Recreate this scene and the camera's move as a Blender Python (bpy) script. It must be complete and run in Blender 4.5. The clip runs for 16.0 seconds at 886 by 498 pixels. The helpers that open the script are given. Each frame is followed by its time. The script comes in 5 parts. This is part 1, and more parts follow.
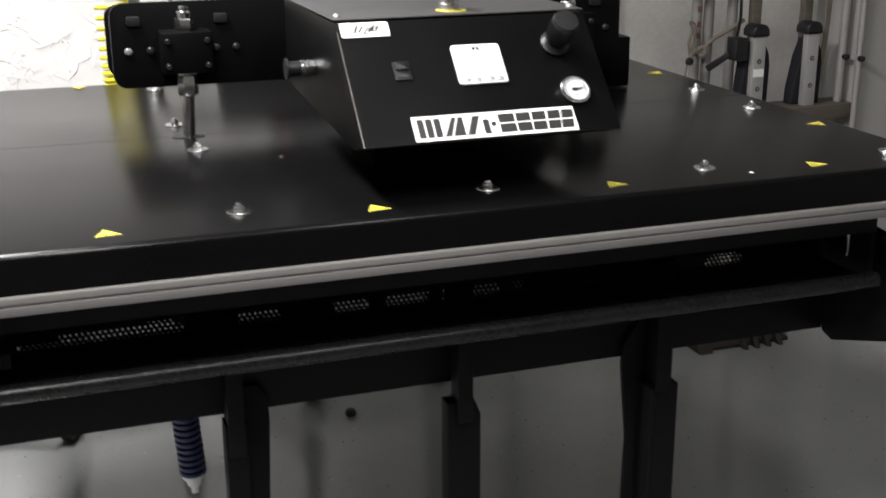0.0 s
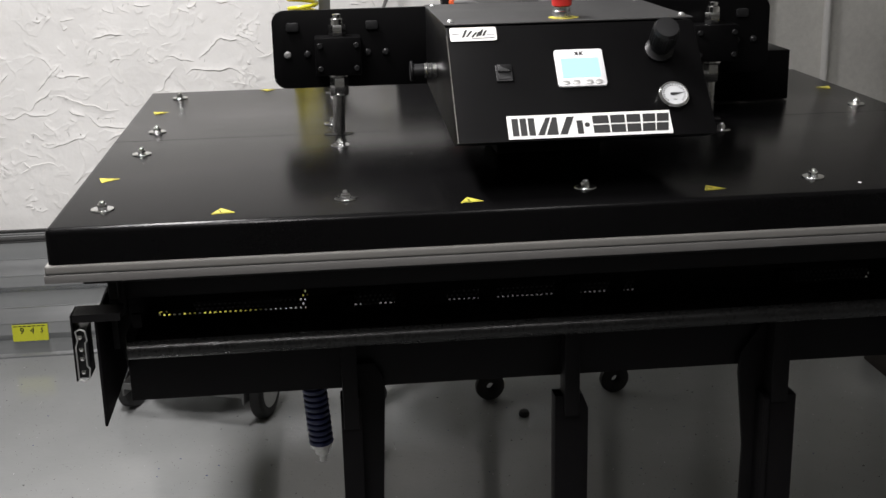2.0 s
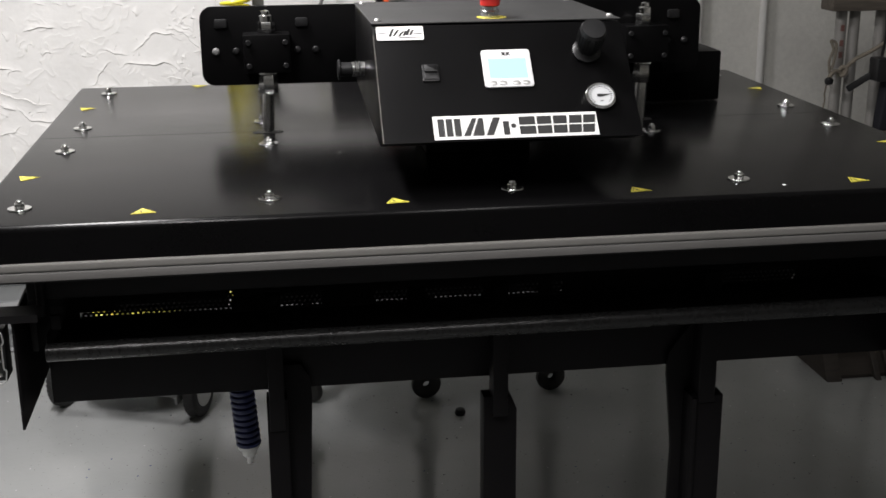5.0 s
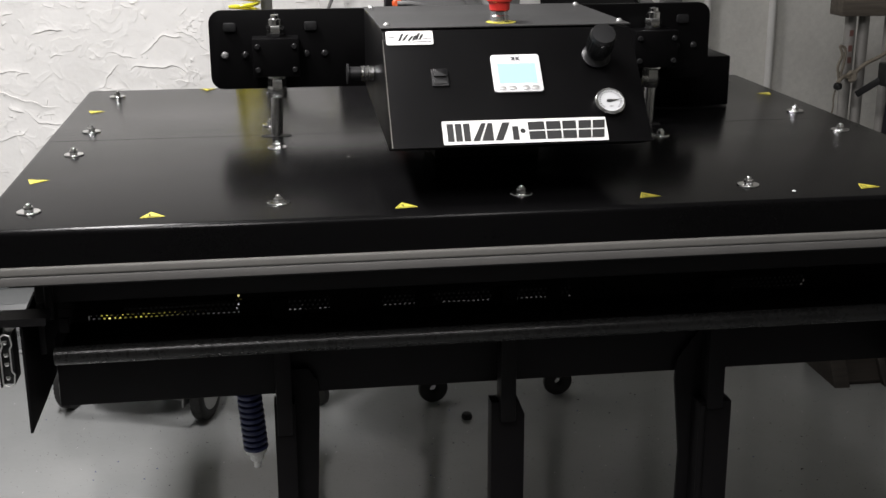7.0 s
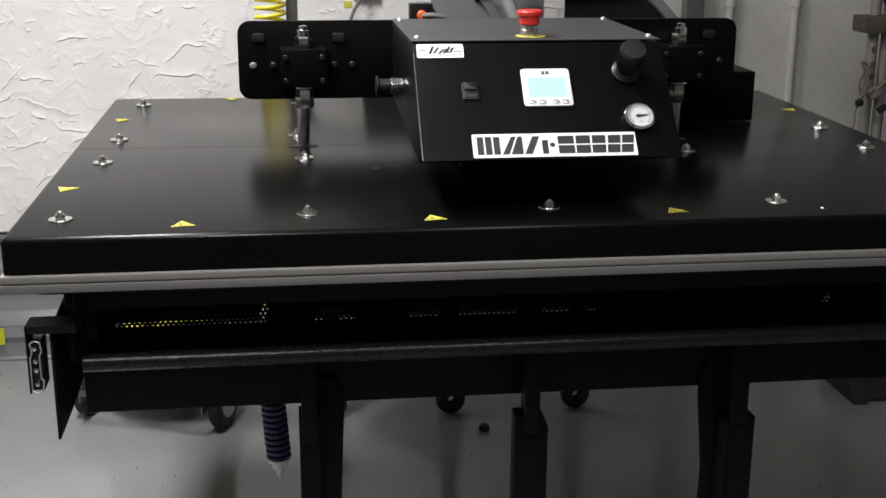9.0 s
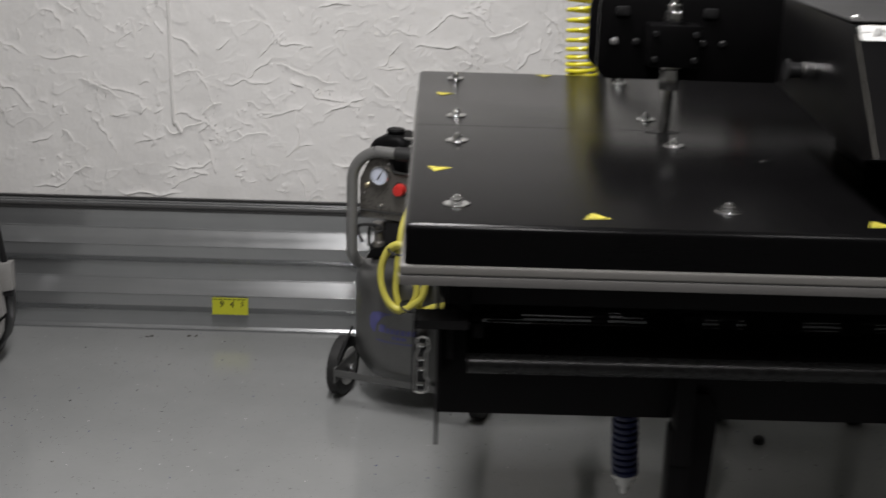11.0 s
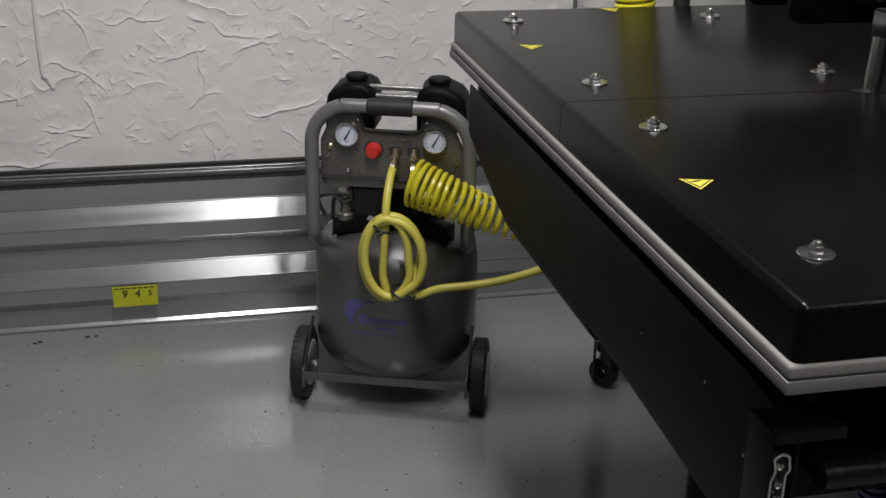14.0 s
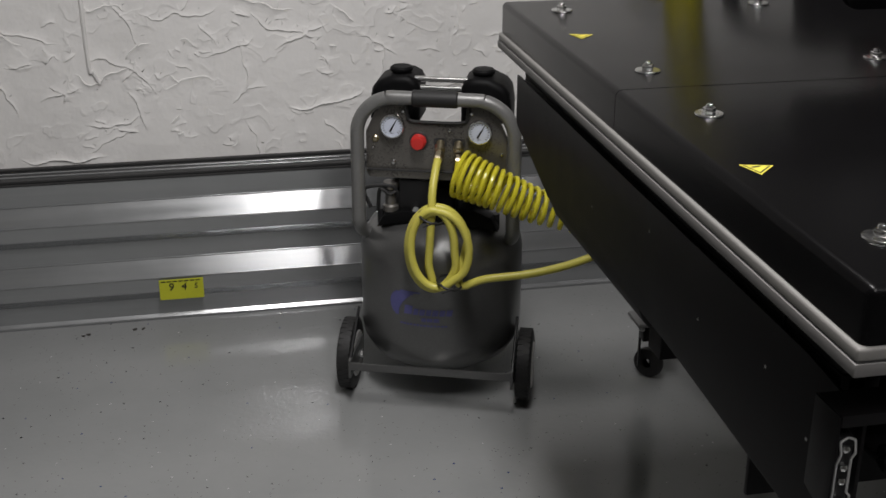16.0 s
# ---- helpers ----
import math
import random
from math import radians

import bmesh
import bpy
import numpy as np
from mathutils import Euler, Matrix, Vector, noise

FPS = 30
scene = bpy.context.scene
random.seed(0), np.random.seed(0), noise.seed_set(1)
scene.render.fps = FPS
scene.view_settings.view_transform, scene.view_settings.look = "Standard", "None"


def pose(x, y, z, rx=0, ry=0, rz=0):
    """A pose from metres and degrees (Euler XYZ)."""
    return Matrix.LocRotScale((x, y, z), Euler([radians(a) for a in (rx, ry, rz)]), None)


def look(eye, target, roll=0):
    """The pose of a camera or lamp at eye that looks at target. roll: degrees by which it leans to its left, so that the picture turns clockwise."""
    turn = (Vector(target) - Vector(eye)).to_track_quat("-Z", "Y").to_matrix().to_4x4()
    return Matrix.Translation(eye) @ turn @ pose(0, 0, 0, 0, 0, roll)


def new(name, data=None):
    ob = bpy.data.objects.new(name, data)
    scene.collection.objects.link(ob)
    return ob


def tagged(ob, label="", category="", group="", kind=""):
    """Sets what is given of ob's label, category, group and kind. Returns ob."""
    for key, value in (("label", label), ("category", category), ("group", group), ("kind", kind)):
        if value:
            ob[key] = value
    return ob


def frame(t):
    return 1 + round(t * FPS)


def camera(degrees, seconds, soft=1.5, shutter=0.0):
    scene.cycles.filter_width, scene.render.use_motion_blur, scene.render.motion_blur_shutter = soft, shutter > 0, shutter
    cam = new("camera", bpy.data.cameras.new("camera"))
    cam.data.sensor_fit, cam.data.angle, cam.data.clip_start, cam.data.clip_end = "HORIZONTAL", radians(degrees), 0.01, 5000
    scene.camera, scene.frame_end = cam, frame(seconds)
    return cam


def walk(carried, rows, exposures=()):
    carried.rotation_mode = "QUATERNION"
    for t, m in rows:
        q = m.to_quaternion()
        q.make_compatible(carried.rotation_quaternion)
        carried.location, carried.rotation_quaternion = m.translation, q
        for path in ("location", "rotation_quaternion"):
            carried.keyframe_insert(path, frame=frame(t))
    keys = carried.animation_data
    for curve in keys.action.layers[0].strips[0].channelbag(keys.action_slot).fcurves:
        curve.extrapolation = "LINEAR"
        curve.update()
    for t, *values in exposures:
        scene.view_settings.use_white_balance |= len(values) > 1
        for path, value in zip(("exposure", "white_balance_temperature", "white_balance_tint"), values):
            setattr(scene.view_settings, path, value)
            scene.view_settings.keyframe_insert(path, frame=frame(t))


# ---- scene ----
cam = camera(40.0, 16.0, shutter=0.5)
PATH = [
    (0, (0.118, 0.042, 1.475), (0.738, 1.845, 0.87), -0.3),
    (0.5, (0.234, -0.003, 1.476), (0.786, 1.808, 0.83), 0.3),
    (1, (0.351, -0.055, 1.477), (0.698, 1.825, 0.892), -0.4),
    (1.5, (0.355, -0.102, 1.466), (0.577, 1.807, 0.912), -1.3),
    (2, (0.343, -0.125, 1.46), (0.532, 1.784, 0.895), -1.3),
    (2.5, (0.353, -0.139, 1.469), (0.575, 1.768, 0.912), -1.1),
    (3, (0.377, -0.142, 1.472), (0.669, 1.767, 0.952), -0.6),
    (3.5, (0.389, -0.147, 1.47), (0.732, 1.755, 0.953), -0.0),
    (4, (0.386, -0.131, 1.463), (0.714, 1.764, 0.916), -0.1),
    (4.5, (0.386, -0.121, 1.463), (0.69, 1.772, 0.891), -0.5),
    (5, (0.377, -0.113, 1.465), (0.651, 1.783, 0.89), -0.4),
    (5.2, (0.377, -0.112, 1.467), (0.64, 1.786, 0.894), -0.3),
    (7.5, (0.37, -0.109, 1.467), (0.636, 1.79, 0.899), -0.2),
    (8, (0.363, -0.114, 1.468), (0.631, 1.788, 0.911), 0.2),
    (8.2, (0.359, -0.116, 1.468), (0.623, 1.788, 0.914), 0.2),
    (10.4, (0.248, -0.04, 1.48), (0.356, 1.876, 0.918), 3.0),
    (10.5, (0.212, -0.029, 1.479), (0.301, 1.888, 0.914), 3.2),
    (11, (-0.014, 0.111, 1.435), (0.009, 2.021, 0.844), 1.8),
    (11.5, (-0.172, 0.295, 1.427), (-0.166, 2.177, 0.749), 2.6),
    (12, (-0.262, 0.57, 1.418), (-0.284, 2.442, 0.713), 4.3),
    (12.5, (-0.38, 0.674, 1.416), (-0.263, 2.542, 0.712), 1.6),
    (13, (-0.489, 0.722, 1.419), (-0.165, 2.557, 0.692), 0.5),
    (13.5, (-0.515, 0.75, 1.42), (-0.131, 2.566, 0.676), 1.0),
    (14, (-0.519, 0.754, 1.419), (-0.098, 2.56, 0.669), 1.2),
    (14.5, (-0.521, 0.753, 1.421), (-0.093, 2.559, 0.675), 1.1),
    (15, (-0.525, 0.75, 1.421), (-0.107, 2.563, 0.685), 0.9),
    (15.5, (-0.535, 0.751, 1.413), (-0.14, 2.565, 0.669), 0.5),
    (16, (-0.551, 0.747, 1.417), (-0.182, 2.56, 0.657), 0.2),
]
walk(cam, [(t, look(eye, target, roll)) for t, eye, target, roll in PATH], [(0.0, 1.34), (0.5, 1.36), (1.05, 1.28), (1.5, 0.82), (2.4, 0.66), (3.4, 0.78), (8.2, 0.8), (10.5, 0.38), (11.5, 0.05), (12.5, -0.06), (16.0, -0.06)])

# ---- world and light ----
world = bpy.data.worlds.new("world")
scene.world = world
world.use_nodes = True
world.node_tree.nodes["Background"].inputs[0].default_value = (0.6, 0.62, 0.65, 1)
world.node_tree.nodes["Background"].inputs[1].default_value = 0.02

# first two inferred from shadows; last two added to brighten the right-hand wall
LAMPS_AND_FILL = [(-0.25, 2.05, 2.62, 0.25, 1.2, 52.0), (-0.06, 0.40, 2.62, 0.20, 1.2, 22.0), (0.90, 0.45, 2.62, 0.20, 1.2, 8.0), (1.40, 3.05, 2.62, 0.25, 0.6, 0.8)]


def lamp(x, y, z, w, d, watts):
    data = bpy.data.lights.new("lamp", "AREA")
    data.shape, data.size, data.size_y, data.energy, data.color = "RECTANGLE", w, d, watts, (1.0, 0.970, 0.968)
    ob = new("lamp", data)
    ob.location = (x, y, z)
    return ob


for row in LAMPS_AND_FILL:
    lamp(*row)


# ---- materials ----
def material(name, colour, rough=0.5, metal=0.0, coat=0.0, spec=0.5):
    m = bpy.data.materials.new(name)
    m.use_nodes = True
    b = m.node_tree.nodes["Principled BSDF"]
    b.inputs["Base Color"].default_value = (*colour, 1)
    b.inputs["Roughness"].default_value = rough
    b.inputs["Metallic"].default_value = metal
    b.inputs["Coat Weight"].default_value = coat
    b.inputs["Specular IOR Level"].default_value = spec
    return m


def node(m, kind, **values):
    n = m.node_tree.nodes.new(kind)
    for k, v in values.items():
        if k == "operation":
            n.operation = v
        elif k == "data_type":
            n.data_type = v
        else:
            n.inputs[k].default_value = v
    return n


def join(m, a, out, b, inp):
    m.node_tree.links.new(a.outputs[out], b.inputs[inp])


def shader(m):
    return m.node_tree.nodes["Principled BSDF"]


def ramp(m, source, out, stops):
    r = m.node_tree.nodes.new("ShaderNodeValToRGB")
    while len(r.color_ramp.elements) < len(stops):
        r.color_ramp.elements.new(0.5)
    for e, (p, c) in zip(r.color_ramp.elements, stops):
        e.position, e.color = p, (*c, 1) if len(c) == 3 else c
    join(m, source, out, r, "Fac")
    return r


def grey(v):
    return (v, v, v)


def mottle(m, scale=8.0, fine=90.0, low=0.85, high=1.12, rough_by=0.08, bump=0.0):
    """Two scales of variation on the colour and the roughness, and a fine relief."""
    b = shader(m)
    base = tuple(b.inputs["Base Color"].default_value[:3])
    rough = b.inputs["Roughness"].default_value
    co = node(m, "ShaderNodeTexCoord")
    big = node(m, "ShaderNodeTexNoise", Scale=scale, Detail=5.0, Roughness=0.6)
    small = node(m, "ShaderNodeTexNoise", Scale=fine, Detail=3.0, Roughness=0.6)
    join(m, co, "Object", big, "Vector")
    join(m, co, "Object", small, "Vector")
    mix = node(m, "ShaderNodeMath", operation="ADD")
    half = node(m, "ShaderNodeMath", operation="MULTIPLY")
    half.inputs[1].default_value = 0.5
    join(m, big, "Fac", mix, 0)
    join(m, small, "Fac", mix, 1)
    join(m, mix, 0, half, 0)
    r = ramp(m, half, 0, [(0.3, tuple(c * low for c in base)), (0.7, tuple(min(1, c * high) for c in base))])
    join(m, r, "Color", b, "Base Color")
    rr = node(m, "ShaderNodeMapRange")
    rr.inputs["From Min"].default_value, rr.inputs["From Max"].default_value = 0.3, 0.7
    rr.inputs["To Min"].default_value, rr.inputs["To Max"].default_value = max(0.02, rough - rough_by), min(1, rough + rough_by)
    join(m, half, 0, rr, "Value")
    join(m, rr, "Result", b, "Roughness")
    if bump:
        bp = node(m, "ShaderNodeBump", Strength=1.0, Distance=bump)
        join(m, small, "Fac", bp, "Height")
        join(m, bp, "Normal", b, "Normal")
    return m


def stucco():
    """White paint over skip-trowelled plaster, with a faint orange-peel grain."""
    m = material("stucco", (0.80, 0.79, 0.77), 0.75)
    co = node(m, "ShaderNodeTexCoord")
    swell = node(m, "ShaderNodeTexNoise", Scale=5.0, Detail=3.0, Roughness=0.5)
    join(m, co, "Object", swell, "Vector")
    grain = node(m, "ShaderNodeTexNoise", Scale=75.0, Detail=4.0)
    join(m, co, "Object", grain, "Vector")
    g2 = node(m, "ShaderNodeMath", operation="MULTIPLY")
    g2.inputs[1].default_value = 0.10
    join(m, grain, "Fac", g2, 0)
    crinkle = node(m, "ShaderNodeTexNoise", Scale=13.0, Detail=2.0, Roughness=0.5, Distortion=0.5)
    join(m, co, "Object", crinkle, "Vector")
    crest = ramp(m, crinkle, "Fac", [(0.50, grey(0.0)), (0.575, grey(0.05)), (0.60, grey(0.13)), (0.70, grey(0.06))])
    fine = node(m, "ShaderNodeMath", operation="ADD")
    join(m, crest, 0, fine, 0)
    join(m, g2, 0, fine, 1)
    t3 = node(m, "ShaderNodeMath", operation="ADD")
    join(m, swell, "Fac", t3, 0)
    join(m, fine, 0, t3, 1)
    bp = node(m, "ShaderNodeBump", Strength=0.9, Distance=0.012)
    join(m, t3, 0, bp, "Height")
    join(m, bp, "Normal", shader(m), "Normal")
    dirt = node(m, "ShaderNodeTexNoise", Scale=2.3, Detail=6.0, Roughness=0.65)
    join(m, co, "Object", dirt, "Vector")
    r = ramp(m, dirt, "Fac", [(0.25, (0.72, 0.71, 0.69)), (0.6, (0.81, 0.80, 0.78))])
    join(m, r, "Color", shader(m), "Base Color")
    return m


def epoxy():
    """Grey floor paint, glossy, with scattered chips of black, white and blue."""
    m = material("epoxy_floor", (0.33, 0.34, 0.34), 0.2, coat=0.0)
    co = node(m, "ShaderNodeTexCoord")
    big = node(m, "ShaderNodeTexNoise", Scale=1.6, Detail=6.0, Roughness=0.6)
    join(m, co, "Object", big, "Vector")
    r = ramp(m, big, "Fac", [(0.3, (0.235, 0.242, 0.24)), (0.7, (0.29, 0.295, 0.292))])
    last, last_out = r, "Color"
    for scale, size, colour, keep in ((60.0, 0.13, (0.015, 0.015, 0.02), 0.945), (70.0, 0.12, (0.62, 0.62, 0.61), 0.958), (38.0, 0.10, (0.03, 0.05, 0.14), 0.93), (150.0, 0.22, (0.13, 0.13, 0.13), 0.93), (17.0, 0.05, (0.012, 0.012, 0.012), 0.86)):
        v = node(m, "ShaderNodeTexVoronoi", Scale=scale, Randomness=1.0)
        join(m, co, "Object", v, "Vector")
        near = node(m, "ShaderNodeMath", operation="LESS_THAN")
        near.inputs[1].default_value = size
        join(m, v, "Distance", near, 0)
        sep = node(m, "ShaderNodeSeparateColor")
        join(m, v, "Color", sep, 0)
        some = node(m, "ShaderNodeMath", operation="GREATER_THAN")
        some.inputs[1].default_value = keep
        join(m, sep, 0, some, 0)
        both = node(m, "ShaderNodeMath", operation="MULTIPLY")
        join(m, near, 0, both, 0)
        join(m, some, 0, both, 1)
        mx = node(m, "ShaderNodeMix", data_type="RGBA")
        mx.inputs[7].default_value = (*colour, 1)
        join(m, both, 0, mx, 0)
        m.node_tree.links.new(last.outputs[last_out], mx.inputs[6])
        last, last_out = mx, 2
    m.node_tree.links.new(last.outputs[last_out], shader(m).inputs["Base Color"])
    wave = node(m, "ShaderNodeTexNoise", Scale=60.0, Detail=3.0, Roughness=0.6)
    join(m, co, "Object", wave, "Vector")
    bp = node(m, "ShaderNodeBump", Strength=0.5, Distance=0.0011)
    join(m, wave, "Fac", bp, "Height")
    join(m, bp, "Normal", shader(m), "Normal")
    rr = node(m, "ShaderNodeMapRange")
    rr.inputs["To Min"].default_value, rr.inputs["To Max"].default_value = 0.07, 0.13
    join(m, big, "Fac", rr, "Value")
    join(m, rr, "Result", shader(m), "Roughness")
    return m


def galvanised():
    """Clean zinc sheet: faint long rolling streaks and a few dull stains."""
    m = material("galvanised", (0.52, 0.53, 0.54), 0.25, 0.7)
    co = node(m, "ShaderNodeTexCoord")
    st = node(m, "ShaderNodeMapping")
    st.inputs["Scale"].default_value = (0.7, 9.0, 22.0)
    join(m, co, "Object", st, "Vector")
    n = node(m, "ShaderNodeTexNoise", Scale=2.0, Detail=5.0, Roughness=0.55)
    join(m, st, "Vector", n, "Vector")
    blot = node(m, "ShaderNodeTexNoise", Scale=3.5, Detail=6.0, Roughness=0.65)
    join(m, co, "Object", blot, "Vector")
    both = node(m, "ShaderNodeMath", operation="ADD")
    join(m, n, "Fac", both, 0)
    join(m, blot, "Fac", both, 1)
    half = node(m, "ShaderNodeMath", operation="MULTIPLY")
    half.inputs[1].default_value = 0.5
    join(m, both, 0, half, 0)
    r = ramp(m, half, 0, [(0.3, (0.36, 0.37, 0.375)), (0.7, (0.46, 0.468, 0.474))])
    join(m, r, "Color", shader(m), "Base Color")
    rr = node(m, "ShaderNodeMapRange")
    rr.inputs["From Min"].default_value, rr.inputs["From Max"].default_value = 0.3, 0.7
    rr.inputs["To Min"].default_value, rr.inputs["To Max"].default_value = 0.165, 0.25
    join(m, half, 0, rr, "Value")
    join(m, rr, "Result", shader(m), "Roughness")
    return m


def wood(name, light, dark):
    m = material(name, light, 0.65)
    co = node(m, "ShaderNodeTexCoord")
    st = node(m, "ShaderNodeMapping")
    st.inputs["Scale"].default_value = (1.0, 12.0, 12.0)
    join(m, co, "Object", st, "Vector")
    n = node(m, "ShaderNodeTexNoise", Scale=6.0, Detail=6.0, Roughness=0.6)
    join(m, st, "Vector", n, "Vector")
    r = ramp(m, n, "Fac", [(0.35, dark), (0.65, light)])
    join(m, r, "Color", shader(m), "Base Color")
    return m


STUCCO, EPOXY, GALV = stucco(), epoxy(), galvanised()
SMOOTH_WALL = mottle(material("painted_block", (0.74, 0.73, 0.69), 0.7), 3, 60, 0.85, 1.06, 0.05, 0.0015)
CEILING = mottle(material("ceiling_paint", (0.62, 0.62, 0.60), 0.8), 2, 60, 0.9, 1.05)
PAINT_WHITE = mottle(material("white_paint", (0.74, 0.73, 0.71), 0.6), 20, 200, 0.88, 1.05)
BLACK = mottle(material("black_powder_coat", (0.0074, 0.0068, 0.0074), 0.46, spec=0.08), 14, 420, 0.8, 1.3, 0.05, 0.00012)
COVER = mottle(material("black_cover_paint", (0.0031, 0.0030, 0.0032), 0.23, spec=0.11), 6, 420, 0.85, 1.2, 0.04, 0.00003)


def specks(m, scale, size, keep, colour):
    """A few pale flecks of dust on a dark paint."""
    co = node(m, "ShaderNodeTexCoord")
    v = node(m, "ShaderNodeTexVoronoi", Scale=scale, Randomness=1.0)
    join(m, co, "Object", v, "Vector")
    near = node(m, "ShaderNodeMath", operation="LESS_THAN")
    near.inputs[1].default_value = size
    join(m, v, "Distance", near, 0)
    sep = node(m, "ShaderNodeSeparateColor")
    join(m, v, "Color", sep, 0)
    some = node(m, "ShaderNodeMath", operation="GREATER_THAN")
    some.inputs[1].default_value = keep
    join(m, sep, 0, some, 0)
    both = node(m, "ShaderNodeMath", operation="MULTIPLY")
    join(m, near, 0, both, 0)
    join(m, some, 0, both, 1)
    b = shader(m)
    old = b.inputs["Base Color"].links[0].from_socket
    mx = node(m, "ShaderNodeMix", data_type="RGBA")
    mx.inputs[7].default_value = (*colour, 1)
    join(m, both, 0, mx, 0)
    m.node_tree.links.new(old, mx.inputs[6])
    m.node_tree.links.new(mx.outputs[2], b.inputs["Base Color"])


# darker copy of the black paint, offsetting lamp light on head and beam
BLACK_DIMMED = mottle(material("dimmed_black_paint", (0.0030, 0.0029, 0.0031), 0.38, spec=0.06), 14, 420, 0.85, 1.2, 0.04, 0.00005)
specks(COVER, 14.0, 0.035, 0.90, (0.45, 0.45, 0.43))
specks(BLACK, 16.0, 0.035, 0.90, (0.35, 0.35, 0.34))
BLACK_MATT = mottle(material("black_matt", (0.0088, 0.0082, 0.0088), 0.6, spec=0.17), 14, 300, 0.8, 1.3)
SHROUD = mottle(material("black_shroud_plastic", (0.003, 0.003, 0.0033), 0.5, spec=0.12), 20, 300, 0.8, 1.3)
RUBBER = mottle(material("black_rubber", (0.011, 0.011, 0.011), 0.6), 20, 300, 0.7, 1.4, 0.08, 0.0002)
PLASTIC = mottle(material("black_plastic", (0.011, 0.011, 0.0115), 0.40, spec=0.28), 20, 300, 0.8, 1.3)
GREY_PAINT = mottle(material("grey_enamel", (0.15, 0.15, 0.148), 0.4), 9, 200, 0.85, 1.12)
TOWER_GREY = mottle(material("grey_plate_paint", (0.17, 0.17, 0.168), 0.42), 9, 200, 0.85, 1.1)
TANK = mottle(material("tank_grey_metallic", (0.155, 0.156, 0.154), 0.34, 0.75, coat=0.25), 7, 260, 0.85, 1.12, 0.06)
TUBE_GREY = mottle(material("tube_grey_metallic", (0.20, 0.20, 0.195), 0.38, 0.4), 12, 260, 0.85, 1.15)
PANEL_STEEL = mottle(material("dark_steel_panel", (0.19, 0.18, 0.165), 0.3, 0.7), 10, 300, 0.8, 1.15)
CHROME = mottle(material("bright_zinc", (0.72, 0.72, 0.71), 0.2, 1.0), 30, 300, 0.8, 1.1, 0.06)
ALU = mottle(material("aluminium", (0.58, 0.58, 0.57), 0.4, 0.8), 12, 300, 0.85, 1.1)
RIM = mottle(material("silver_rim_paint", (0.55, 0.55, 0.54), 0.4, 0.25), 20, 300, 0.85, 1.08)
BRASS = mottle(material("brass_nickel", (0.60, 0.52, 0.36), 0.3, 1.0), 20, 300, 0.8, 1.1)
PLATEN = mottle(material("platen_edge", (0.18, 0.174, 0.163), 0.6), 16, 260, 0.88, 1.06)
PLATEN_LIP = mottle(material("platen_lip_metal", (0.145, 0.140, 0.135), 0.62, 0.1), 16, 260, 0.88, 1.06)
YELLOW = mottle(material("yellow_hose", (0.56, 0.51, 0.09), 0.4), 20, 200, 0.88, 1.1)
YELLOW_COIL = mottle(material("yellow_coil_hose", (0.58, 0.52, 0.03), 0.28), 20, 200, 0.9, 1.1)
STICKER = mottle(material("yellow_sticker", (0.58, 0.51, 0.06), 0.5), 40, 300, 0.9, 1.08)
TAG = mottle(material("yellow_tag_paper", (0.50, 0.51, 0.025), 0.6), 20, 200, 0.92, 1.05)
RED = mottle(material("red_plastic", (0.55, 0.03, 0.025), 0.38), 30, 300, 0.85, 1.1)
ORANGE = material("orange_knob", (0.62, 0.10, 0.03), 0.4)
BLUE = mottle(material("blue_rubber", (0.009, 0.015, 0.080), 0.42), 30, 300, 0.8, 1.2)
LABEL_WHITE = mottle(material("white_label", (0.78, 0.78, 0.76), 0.45), 30, 300, 0.94, 1.03)
GAUGE_FACE = mottle(material("gauge_face", (0.56, 0.60, 0.70), 0.35), 60, 400, 0.9, 1.05)
INK = material("black_ink", (0.01, 0.01, 0.01), 0.5)
DECAL_BLUE = mottle(material("blue_decal", (0.085, 0.086, 0.23), 0.45), 40, 300, 0.8, 1.2)
DIAL = mottle(material("gauge_dial", (0.52, 0.53, 0.54), 0.4), 30, 300, 0.94, 1.03)
GASKET = material("dark_rim", (0.03, 0.03, 0.03), 0.5)
FRAME_GREY = mottle(material("display_bezel", (0.72, 0.72, 0.73), 0.4), 40, 300, 0.95, 1.03)
WOOD = wood("old_board", (0.115, 0.098, 0.078), (0.065, 0.054, 0.043))
POLE = mottle(material("dull_aluminium_pole", (0.30, 0.29, 0.275), 0.55, 0.3), 14, 200, 0.85, 1.1)
DARK_LIP = mottle(material("dark_grey_strip", (0.030, 0.030, 0.030), 0.5), 14, 200, 0.8, 1.2)
CRATE = wood("dark_crate_board", (0.036, 0.028, 0.022), (0.02, 0.016, 0.013))
LIP = mottle(material("glossy_black_lip", (0.010, 0.010, 0.010), 0.28, spec=0.24), 14, 160, 0.8, 1.2, 0.08, 0.0006)
NEAR_BLACK = mottle(material("near_black_plate", (0.008, 0.008, 0.0085), 0.3, spec=0.4), 8, 240, 0.8, 1.25)
STRAP = mottle(material("tan_strap", (0.19, 0.165, 0.13), 0.8), 30, 300, 0.8, 1.1)
PAD = mottle(material("navy_black_padding", (0.010, 0.010, 0.014), 0.75, spec=0.25), 30, 260, 0.8, 1.2)
ALU_DULL = mottle(material("dull_aluminium_strip", (0.36, 0.355, 0.345), 0.5, 0.3), 14, 240, 0.85, 1.08)
FADED_RED = material("faded_red_ink", (0.16, 0.075, 0.065), 0.6)
HOLSTER = mottle(material("grey_holster_plastic", (0.25, 0.245, 0.235), 0.5), 18, 200, 0.85, 1.1)
